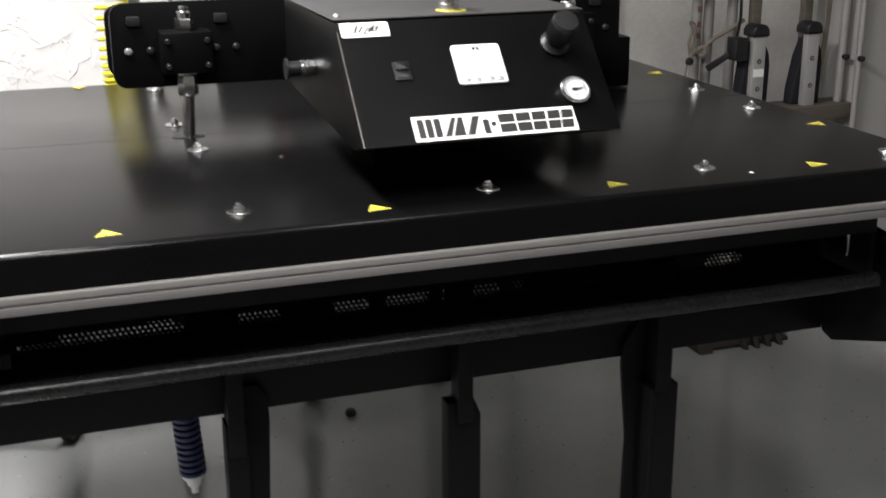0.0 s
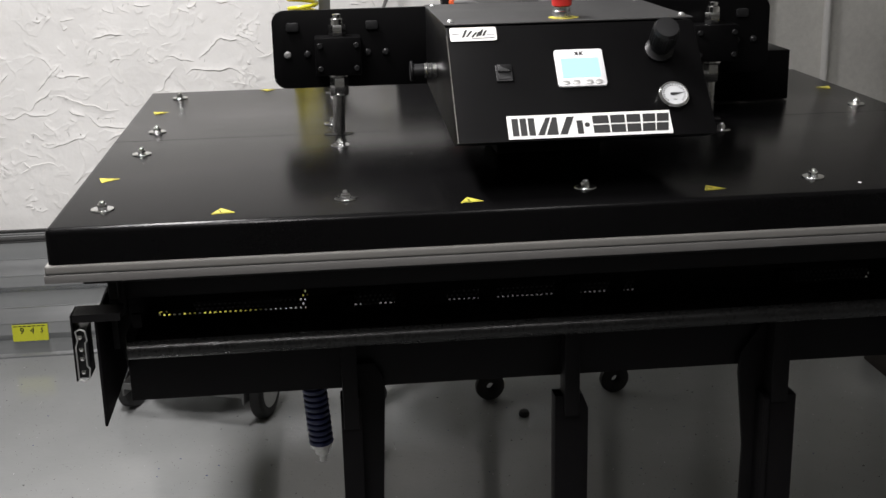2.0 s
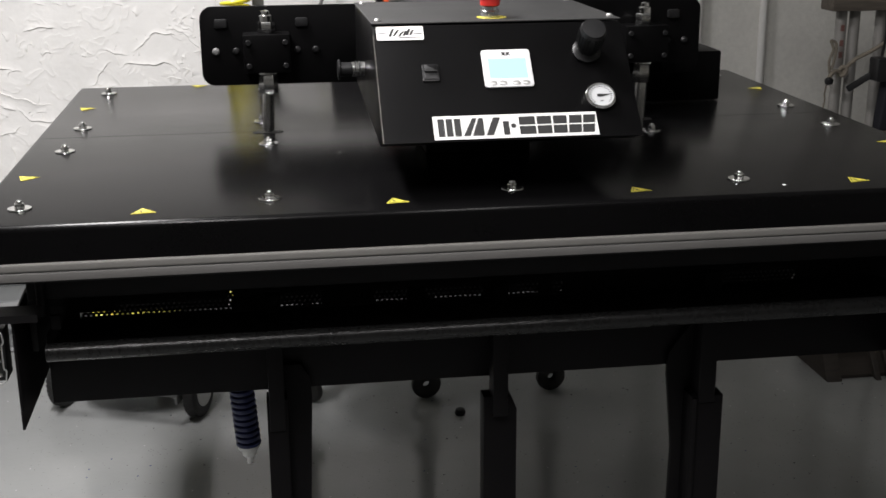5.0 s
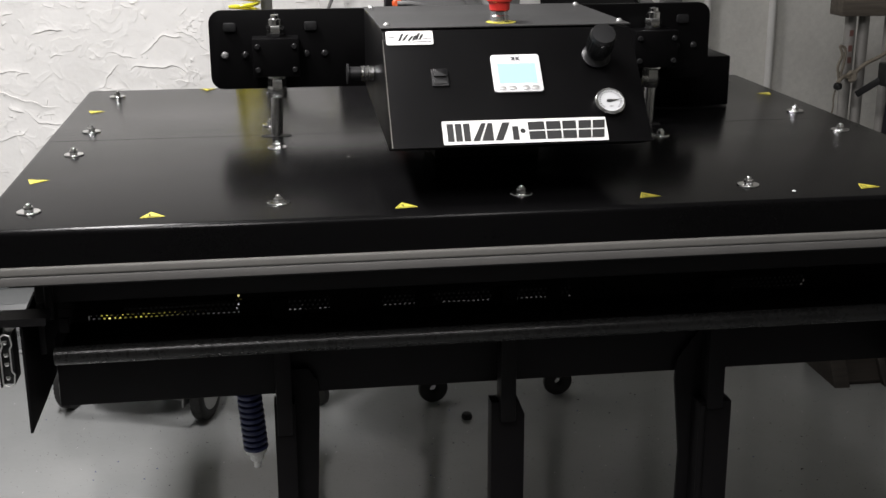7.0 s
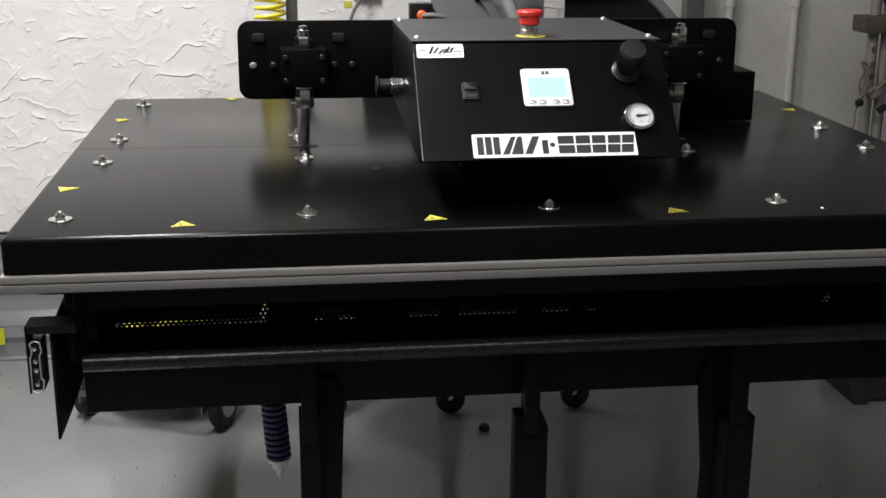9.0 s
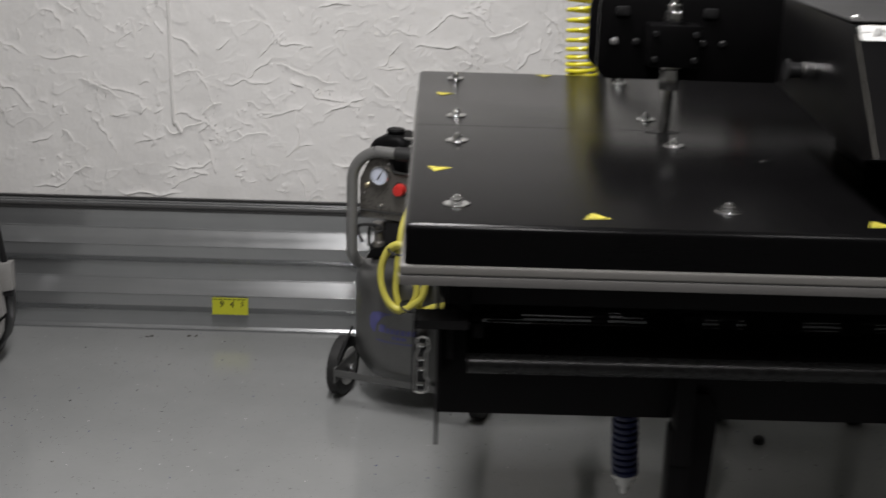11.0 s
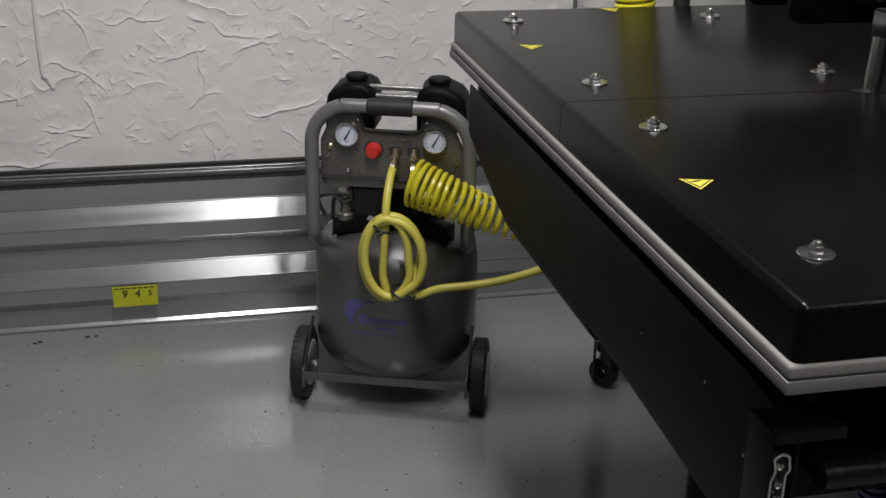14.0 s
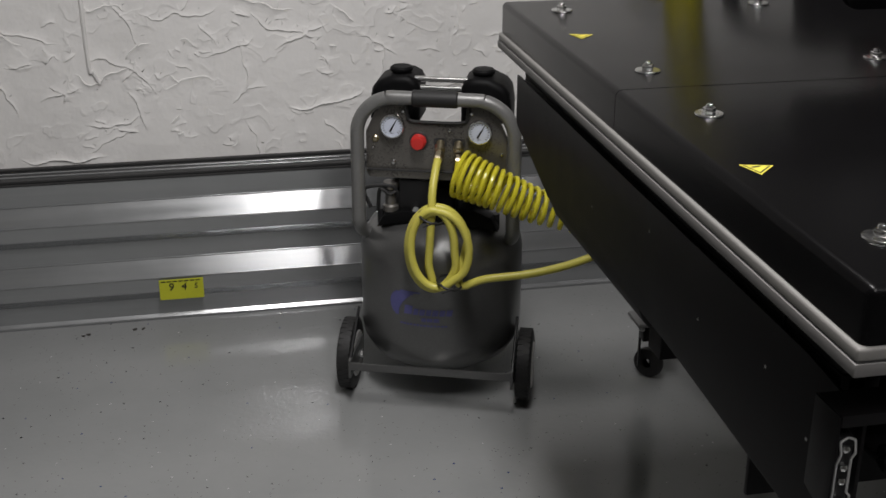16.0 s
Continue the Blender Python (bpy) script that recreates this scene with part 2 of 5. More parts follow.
CABINET = mottle(material("cabinet_grey", (0.30, 0.294, 0.278), 0.45), 5, 200, 0.92, 1.05)
# rough black with its base raised to grey for lamp light on the lid
LID = mottle(material("black_lid_lit_grey", (0.032, 0.032, 0.032), 0.5, spec=0.6), 14, 300, 0.85, 1.2, 0.05, 0.0001)
SCREEN = material("lit_screen", (0.05, 0.2, 0.25), 0.2)
shader(SCREEN).inputs["Emission Color"].default_value = (0.42, 0.86, 1.0, 1)
shader(SCREEN).inputs["Emission Strength"].default_value = 0.85


# ---- building blocks ----
WORLD = {}


def thing(name, m, label, category, group="", kind=""):
    ob = new(name)
    ob.empty_display_size = 0.1
    ob.matrix_basis = m
    WORLD[ob] = m.copy()
    return tagged(ob, label, category, group, kind)


def made(name, bm, mat, smooth=35):
    me = bpy.data.meshes.new(name)
    bmesh.ops.recalc_face_normals(bm, faces=bm.faces[:])
    bm.to_mesh(me)
    bm.free()
    me.materials.append(mat)
    if smooth:
        me.polygons.foreach_set("use_smooth", [True] * len(me.polygons))
        me.set_sharp_from_angle(angle=radians(smooth))
    return me


def part(name, bm, mat, parent, label="", local=False, smooth=35):
    """One mesh under a thing or a part; in the world's coordinates unless local."""
    ob = new(name, bm if isinstance(bm, bpy.types.Mesh) else made(name, bm, mat, smooth))
    ob.parent = parent
    if local:
        WORLD[ob] = WORLD[parent]
    else:
        ob.matrix_parent_inverse = WORLD[parent].inverted()
        WORLD[ob] = Matrix.Identity(4)
    return tagged(ob, label)


def solid(name, bm, mat, label, category, group="", kind="", smooth=35):
    """A thing that is one mesh."""
    ob = new(name, made(name, bm, mat, smooth))
    WORLD[ob] = Matrix.Identity(4)
    return tagged(ob, label, category, group, kind)


def box(x0, x1, y0, y1, z0, z1, bevel=0.0015, bm=None, seg=2):
    own = bmesh.new()
    bmesh.ops.create_cube(own, size=1)
    for v in own.verts:
        v.co = Vector((x0 + (v.co.x + 0.5) * (x1 - x0), y0 + (v.co.y + 0.5) * (y1 - y0), z0 + (v.co.z + 0.5) * (z1 - z0)))
    if bevel:
        bmesh.ops.bevel(own, geom=own.edges[:], offset=bevel, segments=seg, affect="EDGES", profile=0.5)
    return poured(own, bm)


def poured(own, bm):
    if bm is None:
        return own
    me = bpy.data.meshes.new("scratch")
    own.to_mesh(me)
    own.free()
    bm.from_mesh(me)
    bpy.data.meshes.remove(me)
    return bm


def along(p0, p1):
    p0, p1 = Vector(p0), Vector(p1)
    return Matrix.Translation(p0) @ (p1 - p0).to_track_quat("Z", "Y").to_matrix().to_4x4()


def lathe(profile, m=Matrix.Identity(4), seg=28, bm=None):
    """A turned body: rows of radius and height, about the z axis of m."""
    bm = bm or bmesh.new()
    rings = []
    for r, h in profile:
        if r < 1e-6:
            rings.append([bm.verts.new(m @ Vector((0, 0, h)))])
        else:
            rings.append([bm.verts.new(m @ Vector((r * math.cos(a), r * math.sin(a), h))) for a in (2 * math.pi * i / seg for i in range(seg))])
    for a, b in zip(rings, rings[1:]):
        for i in range(seg):
            j = (i + 1) % seg
            if len(a) == 1 and len(b) == 1:
                continue
            if len(a) == 1:
                bm.faces.new((a[0], b[i], b[j]))
            elif len(b) == 1:
                bm.faces.new((a[i], a[j], b[0]))
            else:
                bm.faces.new((a[i], a[j], b[j], b[i]))
    return bm


def rod(p0, p1, r, seg=20, bevel=0.001, bm=None):
    n = (Vector(p1) - Vector(p0)).length
    e = min(bevel, r * 0.4, n * 0.4)
    return lathe([(0, 0), (r - e, 0), (r, e), (r, n - e), (r - e, n), (0, n)], along(p0, p1), seg, bm)


def hexnut(p0, p1, r, bm=None):
    n = (Vector(p1) - Vector(p0)).length
    return lathe([(0, 0), (r * 0.92, 0), (r, r * 0.1), (r, n - r * 0.1), (r * 0.92, n), (0, n)], along(p0, p1), 6, bm)


def tube(points, r, seg=12, bm=None):
    """A round tube along points."""
    bm = bm or bmesh.new()
    pts = [Vector(p) for p in points]
    rings, side = [], None
    for i, p in enumerate(pts):
        way = (pts[min(i + 1, len(pts) - 1)] - pts[max(i - 1, 0)]).normalized()
        if side is None:
            side = way.orthogonal().normalized()
        side = (side - way * side.dot(way)).normalized()
        up = way.cross(side)
        rings.append([bm.verts.new(p + r * (math.cos(a) * side + math.sin(a) * up)) for a in (2 * math.pi * k / seg for k in range(seg))])
    for a, b in zip(rings, rings[1:]):
        for i in range(seg):
            j = (i + 1) % seg
            bm.faces.new((a[i], a[j], b[j], b[i]))
    bm.faces.new(rings[0][::-1])
    bm.faces.new(rings[-1])
    return bm


def smooth_path(points, steps=8):
    """A soft curve through the points."""
    p = [Vector(q) for q in points]
    p = [2 * p[0] - p[1], *p, 2 * p[-1] - p[-2]]
    out = []
    for a, b, c, d in zip(p, p[1:], p[2:], p[3:]):
        for k in range(steps):
            t = k / steps
            out.append(0.5 * ((2 * b) + (c - a) * t + (2 * a - 5 * b + 4 * c - d) * t * t + (3 * b - a - 3 * c + d) * t ** 3))
    return [*out, p[-2]]


def ribbon(points, width, thick=0.002, bm=None):
    """A flat band along a soft path, spread along the vector width."""
    bm = bm or bmesh.new()
    w = Vector(width) / 2
    rows = []
    pts = smooth_path(points, 6)
    for i, p in enumerate(pts):
        way = (pts[min(i + 1, len(pts) - 1)] - pts[max(i - 1, 0)]).normalized()
        n = way.cross(w).normalized() * thick / 2
        rows.append([bm.verts.new(p + a * w + b * n) for a, b in ((-1, -1), (1, -1), (1, 1), (-1, 1))])
    for a, b in zip(rows, rows[1:]):
        for i in range(4):
            j = (i + 1) % 4
            bm.faces.new((a[i], a[j], b[j], b[i]))
    bm.faces.new(rows[0][::-1])
    bm.faces.new(rows[-1])
    return bm


def prism(outline, m, depth, bevel=0.001, bm=None, seg=2):
    """A flat outline in the xy plane of m, made thick along its z."""
    own = bmesh.new()
    face = own.faces.new([own.verts.new((x, y, 0)) for x, y in outline])
    got = bmesh.ops.extrude_face_region(own, geom=[face])
    for v in got["geom"]:
        if isinstance(v, bmesh.types.BMVert):
            v.co.z += depth
    if bevel:
        rim = [e for e in own.edges if abs(e.verts[0].co.z - e.verts[1].co.z) < 1e-6]
        bmesh.ops.bevel(own, geom=rim, offset=bevel, segments=seg, affect="EDGES", profile=0.5)
    own.transform(m)
    return poured(own, bm)


def rounded(x0, x1, y0, y1, r, n=6):
    """A rectangle's outline with round corners; r may be four radii from the lower left, anticlockwise."""
    rs = r if isinstance(r, tuple) else (r,) * 4
    out = []
    for (cx, cy, sx, sy), rad, start in zip(((x0, y0, 1, 1), (x1, y0, -1, 1), (x1, y1, -1, -1), (x0, y1, 1, -1)), rs, (180, 270, 0, 90)):
        if rad <= 0:
            out.append((cx, cy))
            continue
        for k in range(n + 1):
            a = radians(start + 90 * k / n)
            out.append((cx + sx * rad + rad * math.cos(a), cy + sy * rad + rad * math.sin(a)))
    return out


def plane_xz(y):
    """A frame whose xy plane is the world's xz plane, thick towards the back."""
    return Matrix.Translation((0, y, 0)) @ Matrix(((1, 0, 0, 0), (0, 0, 1, 0), (0, 1, 0, 0), (0, 0, 0, 1)))


def plane_yz(x):
    """A frame whose xy plane is the world's yz plane, thick towards +x."""
    return Matrix.Translation((x, 0, 0)) @ Matrix(((0, 0, 1, 0), (1, 0, 0, 0), (0, 1, 0, 0), (0, 0, 0, 1)))


def text_mesh(body, size, m, thick=0.0006):
    cu = bpy.data.curves.new("writing", "FONT")
    cu.body, cu.size, cu.extrude, cu.align_x, cu.align_y = body, size, thick, "CENTER", "CENTER"
    ob = bpy.data.objects.new("writing", cu)
    me = bpy.data.meshes.new_from_object(ob)
    bpy.data.objects.remove(ob)
    bpy.data.curves.remove(cu)
    me.transform(m)
    me.materials.append(INK)
    return me


# ---- the room ----
WALL_Y = 3.89
tagged(solid("floor", box(-5.2, 4.6, -6.2, 4.2, -0.1, 0.0, 0), EPOXY, "grey glossy epoxy garage floor with scattered paint chips", "floor", kind="structure", smooth=0), kind="structure")
solid("ceiling", box(-5.2, 4.6, -6.2, 4.2, 3.10, 3.2, 0), CEILING, "plain grey painted garage ceiling", "ceiling", kind="structure", smooth=0)
north = solid("wall_north", box(-5.0, 1.69, WALL_Y, 4.15, 0.0, 3.10, 0), STUCCO, "white skip-trowelled stucco wall with torn plaster ridges", "wall", kind="structure", smooth=0)


def torn_ridge(bm, rng, x, z, heading, length, high):
    """One trowel ridge in the plaster: a ragged crest, steep on one side, that runs out flat on the other."""
    n = max(4, int(length / 0.006))
    side = rng.choice((-1, 1, 1, 1, 1)) * (1 if math.cos(heading) > 0 else -1)
    bend = rng.gauss(0, 0.9) / n
    slope = rng.uniform(0.018, 0.040)
    rows, a = [], heading
    for k in range(n + 1):
        f = k / n
        a += bend + rng.gauss(0, 0.36)
        a += (heading + bend * k - a) * 0.3
        taper = min(1.0, 5 * f, 5 * (1 - f))
        h = high * taper * rng.uniform(0.65, 1.1)
        nx, nz = -math.sin(a) * side, math.cos(a) * side
        rows.append([bm.verts.new((x + nx * o, WALL_Y - d, z + nz * o)) for o, d in ((-0.0014, -0.0004), (0.0, h), (0.0012 + slope * 0.08 * taper, h * 0.60), (0.0016 + slope * 0.28 * taper, h * 0.25), (0.002 + slope * 0.62 * taper, h * 0.07), (0.0025 + slope * taper, -0.0001))])
        x += math.cos(a) * length / n
        z += math.sin(a) * length / n
    for p, q in zip(rows, rows[1:]):
        for i in range(5):
            bm.faces.new((p[i], p[i + 1], q[i + 1], q[i]))


rng = random.Random(11)
ridges = bmesh.new()
for gx in range(-28, 18):
    for gz in range(3, 19):
        x, z = 0.090 * (gx + rng.uniform(-0.4, 0.9)), 0.090 * (gz + 1.8 + rng.uniform(-0.4, 0.9))
        kind = rng.random()
        if z < 0.43 or x > 1.62 or kind < 0.06:
            continue
        heading = rng.choice((-0.75, -0.6, -0.35, 0.05, 0.2, 0.7, 2.7)) + rng.gauss(0, 0.25)
        if kind < 0.68:
            torn_ridge(ridges, rng, x, z, heading, rng.choice((0.05, 0.07, 0.10, 0.14, 0.20)) * rng.uniform(0.8, 1.25), rng.uniform(0.0032, 0.0056))
        else:
            for k in range(rng.randint(3, 6)):
                torn_ridge(ridges, rng, x + rng.gauss(0, 0.028), z + rng.gauss(0, 0.022), heading + rng.gauss(0, 0.5), rng.uniform(0.015, 0.05), rng.uniform(0.0022, 0.0042))
tagged(part("plaster_ridges", ridges, STUCCO, north, "ragged raised trowel ridges in the plaster"), kind="stuff")
solid("wall_north_east", box(1.69, 4.4, 3.86, 4.15, 0.0, 3.10, 0), SMOOTH_WALL, "off-white painted block wall with faint roughness", "wall", kind="structure", smooth=0)
solid("wall_west", box(-5.2, -5.0, -6.0, 4.2, 0.0, 3.10, 0), STUCCO, "white painted stucco wall", "wall", kind="structure", smooth=0)
solid("wall_east", box(4.4, 4.6, -6.0, 4.2, 0.0, 3.10, 0), SMOOTH_WALL, "off-white painted block wall", "wall", kind="structure", smooth=0)
solid("wall_south", box(-5.0, 4.4, -6.2, -6.0, 0.0, 3.10, 0), SMOOTH_WALL, "off-white painted wall", "wall", kind="structure", smooth=0)
solid("trim_post", box(1.655, 1.715, 3.80, 3.857, 0.0, 3.10, 0.003), GREY_PAINT, "grey painted steel corner post on the wall", "trim", kind="structure")
for x in (1.816, 2.043):
    pipe = thing("wall_conduit", Matrix.Translation((x, 3.84, 0)), "white painted conduit pipe running up the wall", "pipe", "wall conduits")
    part("pipe", rod((x, 3.838, 0.0), (x, 3.838, 3.10), 0.013), PAINT_WHITE, pipe)
    for z in (0.45, 1.13, 1.9):
        part("clamp", rod((x, 3.838, z), (x, 3.838, z + 0.025), 0.018), PAINT_WHITE, pipe)
seam = smooth_path([(-0.805, WALL_Y - 0.001, 0.625), (-0.818, WALL_Y - 0.002, 0.655), (-0.829, WALL_Y - 0.002, 0.70), (-0.832, WALL_Y - 0.002, 1.1), (-0.834, WALL_Y - 0.002, 1.8), (-0.834, WALL_Y - 0.002, 2.79)])
solid("wall_seam", tube(seam, 0.0055, 8), PAINT_WHITE, "raised white caulk bead running up the stucco wall", "trim", kind="structure")

# corrugated metal sheet along the foot of the wall
profile = [(3.885, 0.398), (3.802, 0.398), (3.797, 0.392), (3.795, 0.338), (3.770, 0.289), (3.768, 0.252), (3.793, 0.226), (3.795, 0.173), (3.771, 0.126), (3.768, 0.088), (3.790, 0.062), (3.792, 0.014), (3.782, 0.004), (3.782, 0.0), (3.885, 0.0)]
sheet_frame = Matrix.Translation((-4.99, 0, 0)) @ Matrix(((0, 0, 1, 0), (1, 0, 0, 0), (0, 1, 0, 0), (0, 0, 0, 1)))
sheets = thing("corrugated_sheet", Matrix.Translation((-0.9, 3.82, 0)), "galvanised corrugated metal sheet standing along the wall foot", "metal sheet")
part("sheet", prism(profile, sheet_frame, 6.6, 0.0), GALV, sheets, smooth=0)
for y, z in ((3.795, 0.338), (3.770, 0.289), (3.795, 0.173), (3.771, 0.126), (3.782, 0.006)):
    part("crease", tube([(-4.99, y, z), (1.61, y, z)], 0.0022, 8), GALV, sheets)
for y0, y1, z0, z1 in ((3.874, 3.888, 0.4072, 0.414), (3.7950, 3.8020, 0.3930, 0.3982)):
    part("seal", box(-4.99, 1.61, y0, y1, z0, z1, 0.001), GASKET, sheets, "thin black sealing strip")
part("top_lip", box(-4.99, 1.61, 3.800, 3.888, 0.3985, 0.407, 0.002), DARK_LIP, sheets, "dark grey angle strip along the top edge")
for y in (3.822, 3.850):
    part("bead", tube([(-4.99, y, 0.408), (1.61, y, 0.408)], 0.0028, 8), GALV, sheets, "thin bright bead on the angle strip")
tag = thing("lot_tag", Matrix.Translation((-0.64, 3.74, 0.1)), "yellow paper tag with handwritten numbers on the metal sheet", "tag")
part("paper", box(-0.699, -0.585, 3.7620, 3.7650, 0.066, 0.122, 0.0), TAG, tag)
for body, x in (("9", -0.668), ("4", -0.635), ("5", -0.604)):
    part("number", text_mesh(body, 0.030 if body != "5" else 0.022, Matrix.Translation((x, 3.7613, 0.101)) @ pose(0, 0, 0, 90, 0, 0) @ pose(0, 0, 0, 0, 0, -8)), INK, tag)
bars = bmesh.new()
for k in range(7):
    box(-0.694 + 0.015 * k, -0.683 + 0.015 * k, 3.7613, 3.7619, 0.116, 0.1190, 0, bars)
part("print_line", bars, INK, tag, smooth=0)

# ---- the heat press ----
CX, TOP, FRONT, LEFT, RIGHT, REAR = 0.728, 1.024, 1.540, -0.045, 1.500, 2.745
press = thing("heat_press", Matrix.Translation((CX, 2.14, 0)), "large black heat press with a sliding table and control head", "heat press")


def hood(y0, y1):
    bm = box(LEFT, RIGHT, y0, y1, 0.972, TOP, 0.0)
    bmesh.ops.bevel(bm, geom=[e for e in bm.edges if max(v.co.z for v in e.verts) > 1.0 and not all(2.15 < v.co.y < 2.16 for v in e.verts)], offset=0.009, segments=4, affect="EDGES", profile=0.5)
    return bm


part("front_cover", hood(FRONT, 2.1539), COVER, press, "satin black sheet metal cover")
part("rear_cover", hood(2.1561, REAR), COVER, press, "satin black sheet metal cover")
part("cover_core", box(LEFT + 0.01, RIGHT - 0.01, FRONT + 0.01, REAR - 0.01, 0.9725, 1.005, 0.0), BLACK_MATT, press)
platen = part("upper_platen", box(LEFT - 0.0045, RIGHT - 0.0005, FRONT - 0.003, REAR - 0.001, 0.9586, 0.9717, 0.0036, None, 4), PLATEN, press, "pale rounded edge of the heated platen below the cover")
part("platen_lip", box(LEFT - 0.0055, RIGHT + 0.0005, FRONT - 0.004, REAR, 0.9460, 0.9582, 0.0012), PLATEN_LIP, platen, "bare aluminium lip below a thin joint")
part("platen_joint", box(LEFT - 0.0038, RIGHT - 0.0015, FRONT - 0.0024, REAR - 0.002, 0.9578, 0.9594, 0.0), GASKET, platen, "dark joint line")
part("platen_underside", box(LEFT + 0.030, RIGHT - 0.030, FRONT + 0.075, REAR - 0.03, 0.9185, 0.9465, 0.002), BLACK_MATT, platen, "black underside of the platen")
part("lower_platen", box(0.012, 1.444, 1.655, 2.79, 0.880, 0.918, 0.003), BLACK_MATT, press, "black padded lower platen")

# fillers added to keep the bright floor from showing under the lower platen
for a, b in ((0.0125, 0.022), (1.434, 1.4435)):
    part("platen_gap_filler", box(a, b, 1.655, 2.79, 0.800, 0.8795, 0.001), BLACK_MATT, press, "added black filler closing the gap below the lower platen")

# bolts with washers on the cover
bm = bmesh.new()
hexnut((0, 0, 0.0025), (0, 0, 0.0090), 0.0076, bm)
lathe([(0, 0.0095), (0.0046, 0.0090), (0.0046, 0.0112), (0.0034, 0.0130), (0, 0.0136)], Matrix.Identity(4), 12, bm)
bolt_me = made("bolt", bm, CHROME)
washer_me = made("washer", lathe([(0.004, 0.0), (0.0172, 0.0002), (0.0172, 0.0012), (0.0165, 0.0022), (0.004, 0.0026)], Matrix.Identity(4), 24), CHROME)
BX = (0.020, 0.374, 0.736, 1.093, 1.436)
spots = [(x, 1.637) for x in BX] + [(x, 2.647) for x in (0.031, 0.374, 1.066, 1.428)]
spots += [(BX[0] + 0.006, 2.030), (BX[0] + 0.008, 2.240), (1.430, 2.032), (1.430, 2.238), (0.376, 2.036), (0.366, 2.254), (1.080, 2.036), (1.080, 2.236)]
for x, y in spots:
    b = part("bolt", bolt_me, CHROME, press)
    b.matrix_basis = Matrix.Translation((x, y, TOP)) @ pose(0, 0, 0, 0, 0, (x * 611 + y * 97) % 60)
    w = new("washer", washer_me)
    w.parent = b
    WORLD[b] = WORLD[press]

# yellow warning triangles
def triangle(r, lift):
    return prism([(r * math.cos(a), r * math.sin(a)) for a in (math.pi / 2, math.pi * 7 / 6, math.pi * 11 / 6)], Matrix.Translation((0, 0, lift)), 0.0002, 0)


tri_me = made("warning_sticker", triangle(0.0205, 0.0), STICKER, 0)
ink_me = made("symbol", triangle(0.0165, 0.0003), INK, 0)
in2 = made("symbol", triangle(0.0140, 0.0006), STICKER, 0)
flame_me = made("symbol", box(-0.0045, -0.0015, -0.005, 0.005, 0.0009, 0.0011, 0), INK, 0)
STICKERS = ((0.196, 1.592, 8), (0.555, 1.590, 8), (0.920, 1.596, 10), (1.268, 1.600, 12), (-0.004, 1.834, -75), (0.006, 2.460, -75), (0.224, 2.718, 180), (1.456, 1.860, 75), (1.455, 2.455, 75))
for x, y, a in STICKERS:
    s = part("warning_sticker", tri_me, STICKER, press, "yellow triangular hot-surface sticker")
    s.matrix_basis = Matrix.Translation((x, y, TOP + 0.0004)) @ pose(0, 0, 0, 0, 0, a)
    for me in (ink_me, in2, flame_me):
        k = new("symbol", me)
        k.parent = s

part("paint_fleck", lathe([(0.0032, 0), (0.0026, 0.0005), (0, 0.0007)], Matrix.Translation((1.147, 1.590, TOP)), 10), LABEL_WHITE, press, "white fleck on the cover")

# ---- control head ----
PB, PT = Vector((0, 1.585, 1.110)), Vector((0, 1.727, 1.260))
SLOPE = (PT - PB).normalized()
OUT = Vector((0, SLOPE.z, -SLOPE.y)) * -1


def on_panel(x, s, lift=0.0):
    """A frame on the sloping panel: x across, y up the slope from its lower edge, z out of it."""
    p = PB + SLOPE * s + OUT * lift
    return Matrix(((1, 0, 0, x), (0, SLOPE.y, OUT.y, p.y), (0, SLOPE.z, OUT.z, p.z), (0, 0, 0, 1)))


BOX0, BOX1 = 0.538, 0.922
side = [(1.585, 1.110), (1.727, 1.260), (2.070, 1.262), (2.070, 1.125), (1.640, 1.095)]
head = part("control_box", prism(side, plane_yz(BOX0), BOX1 - BOX0, 0.0025), BLACK_DIMMED, press, "black sheet metal control box with a sloping panel")
part("box_lid", box(BOX0 - 0.0015, BOX1 + 0.0015, 1.731, 2.072, 1.2625, 1.2650, 0.001), LID, head, "black lid, greyed to stand in for the lamp light on it")
for x in (BOX0 + 0.010, BOX1 - 0.010):
    for y in (1.755, 2.035):
        part("lid_screw", lathe([(0.0052, 0), (0.0052, 0.002), (0.003, 0.0045), (0, 0.0052)], Matrix.Translation((x, y, 1.265)), 14), ALU, head)
part("edge_wear", box(BOX0 - 0.0006, BOX0 + 0.0008, -0.0004, 0.0008, 0.0, 0.19, 0), PANEL_STEEL, head, "worn bright edge of the panel", smooth=0).data.transform(Matrix.Translation((0, 1.5848, 1.1105)) @ Matrix.Rotation(-math.atan2(SLOPE.y, SLOPE.z), 4, "X"))

plate = part("name_plate", prism(rounded(-0.1215, 0.1215, -0.0200, 0.0200, 0.001), on_panel(0.7335, 0.0225, 0.0005), 0.0012, 0), LABEL_WHITE, head, "white name plate with bold black bars", smooth=0)
PLATE_AT = (0.7335, 0.0225, 0.0018)
LOW, HIGH = -0.0150, 0.0150
MARKS = []
for k in range(3):
    MARKS.append([(-0.1150 + 0.0120 * k, LOW), (-0.1055 + 0.0120 * k, LOW), (-0.1055 + 0.0120 * k, HIGH), (-0.1150 + 0.0120 * k, HIGH)])
MARKS += [[(-0.0790, LOW), (-0.0690, LOW), (-0.0570, HIGH), (-0.0640, HIGH)], [(-0.0660, LOW), (-0.0480, LOW), (-0.0480, HIGH), (-0.0545, HIGH)]]
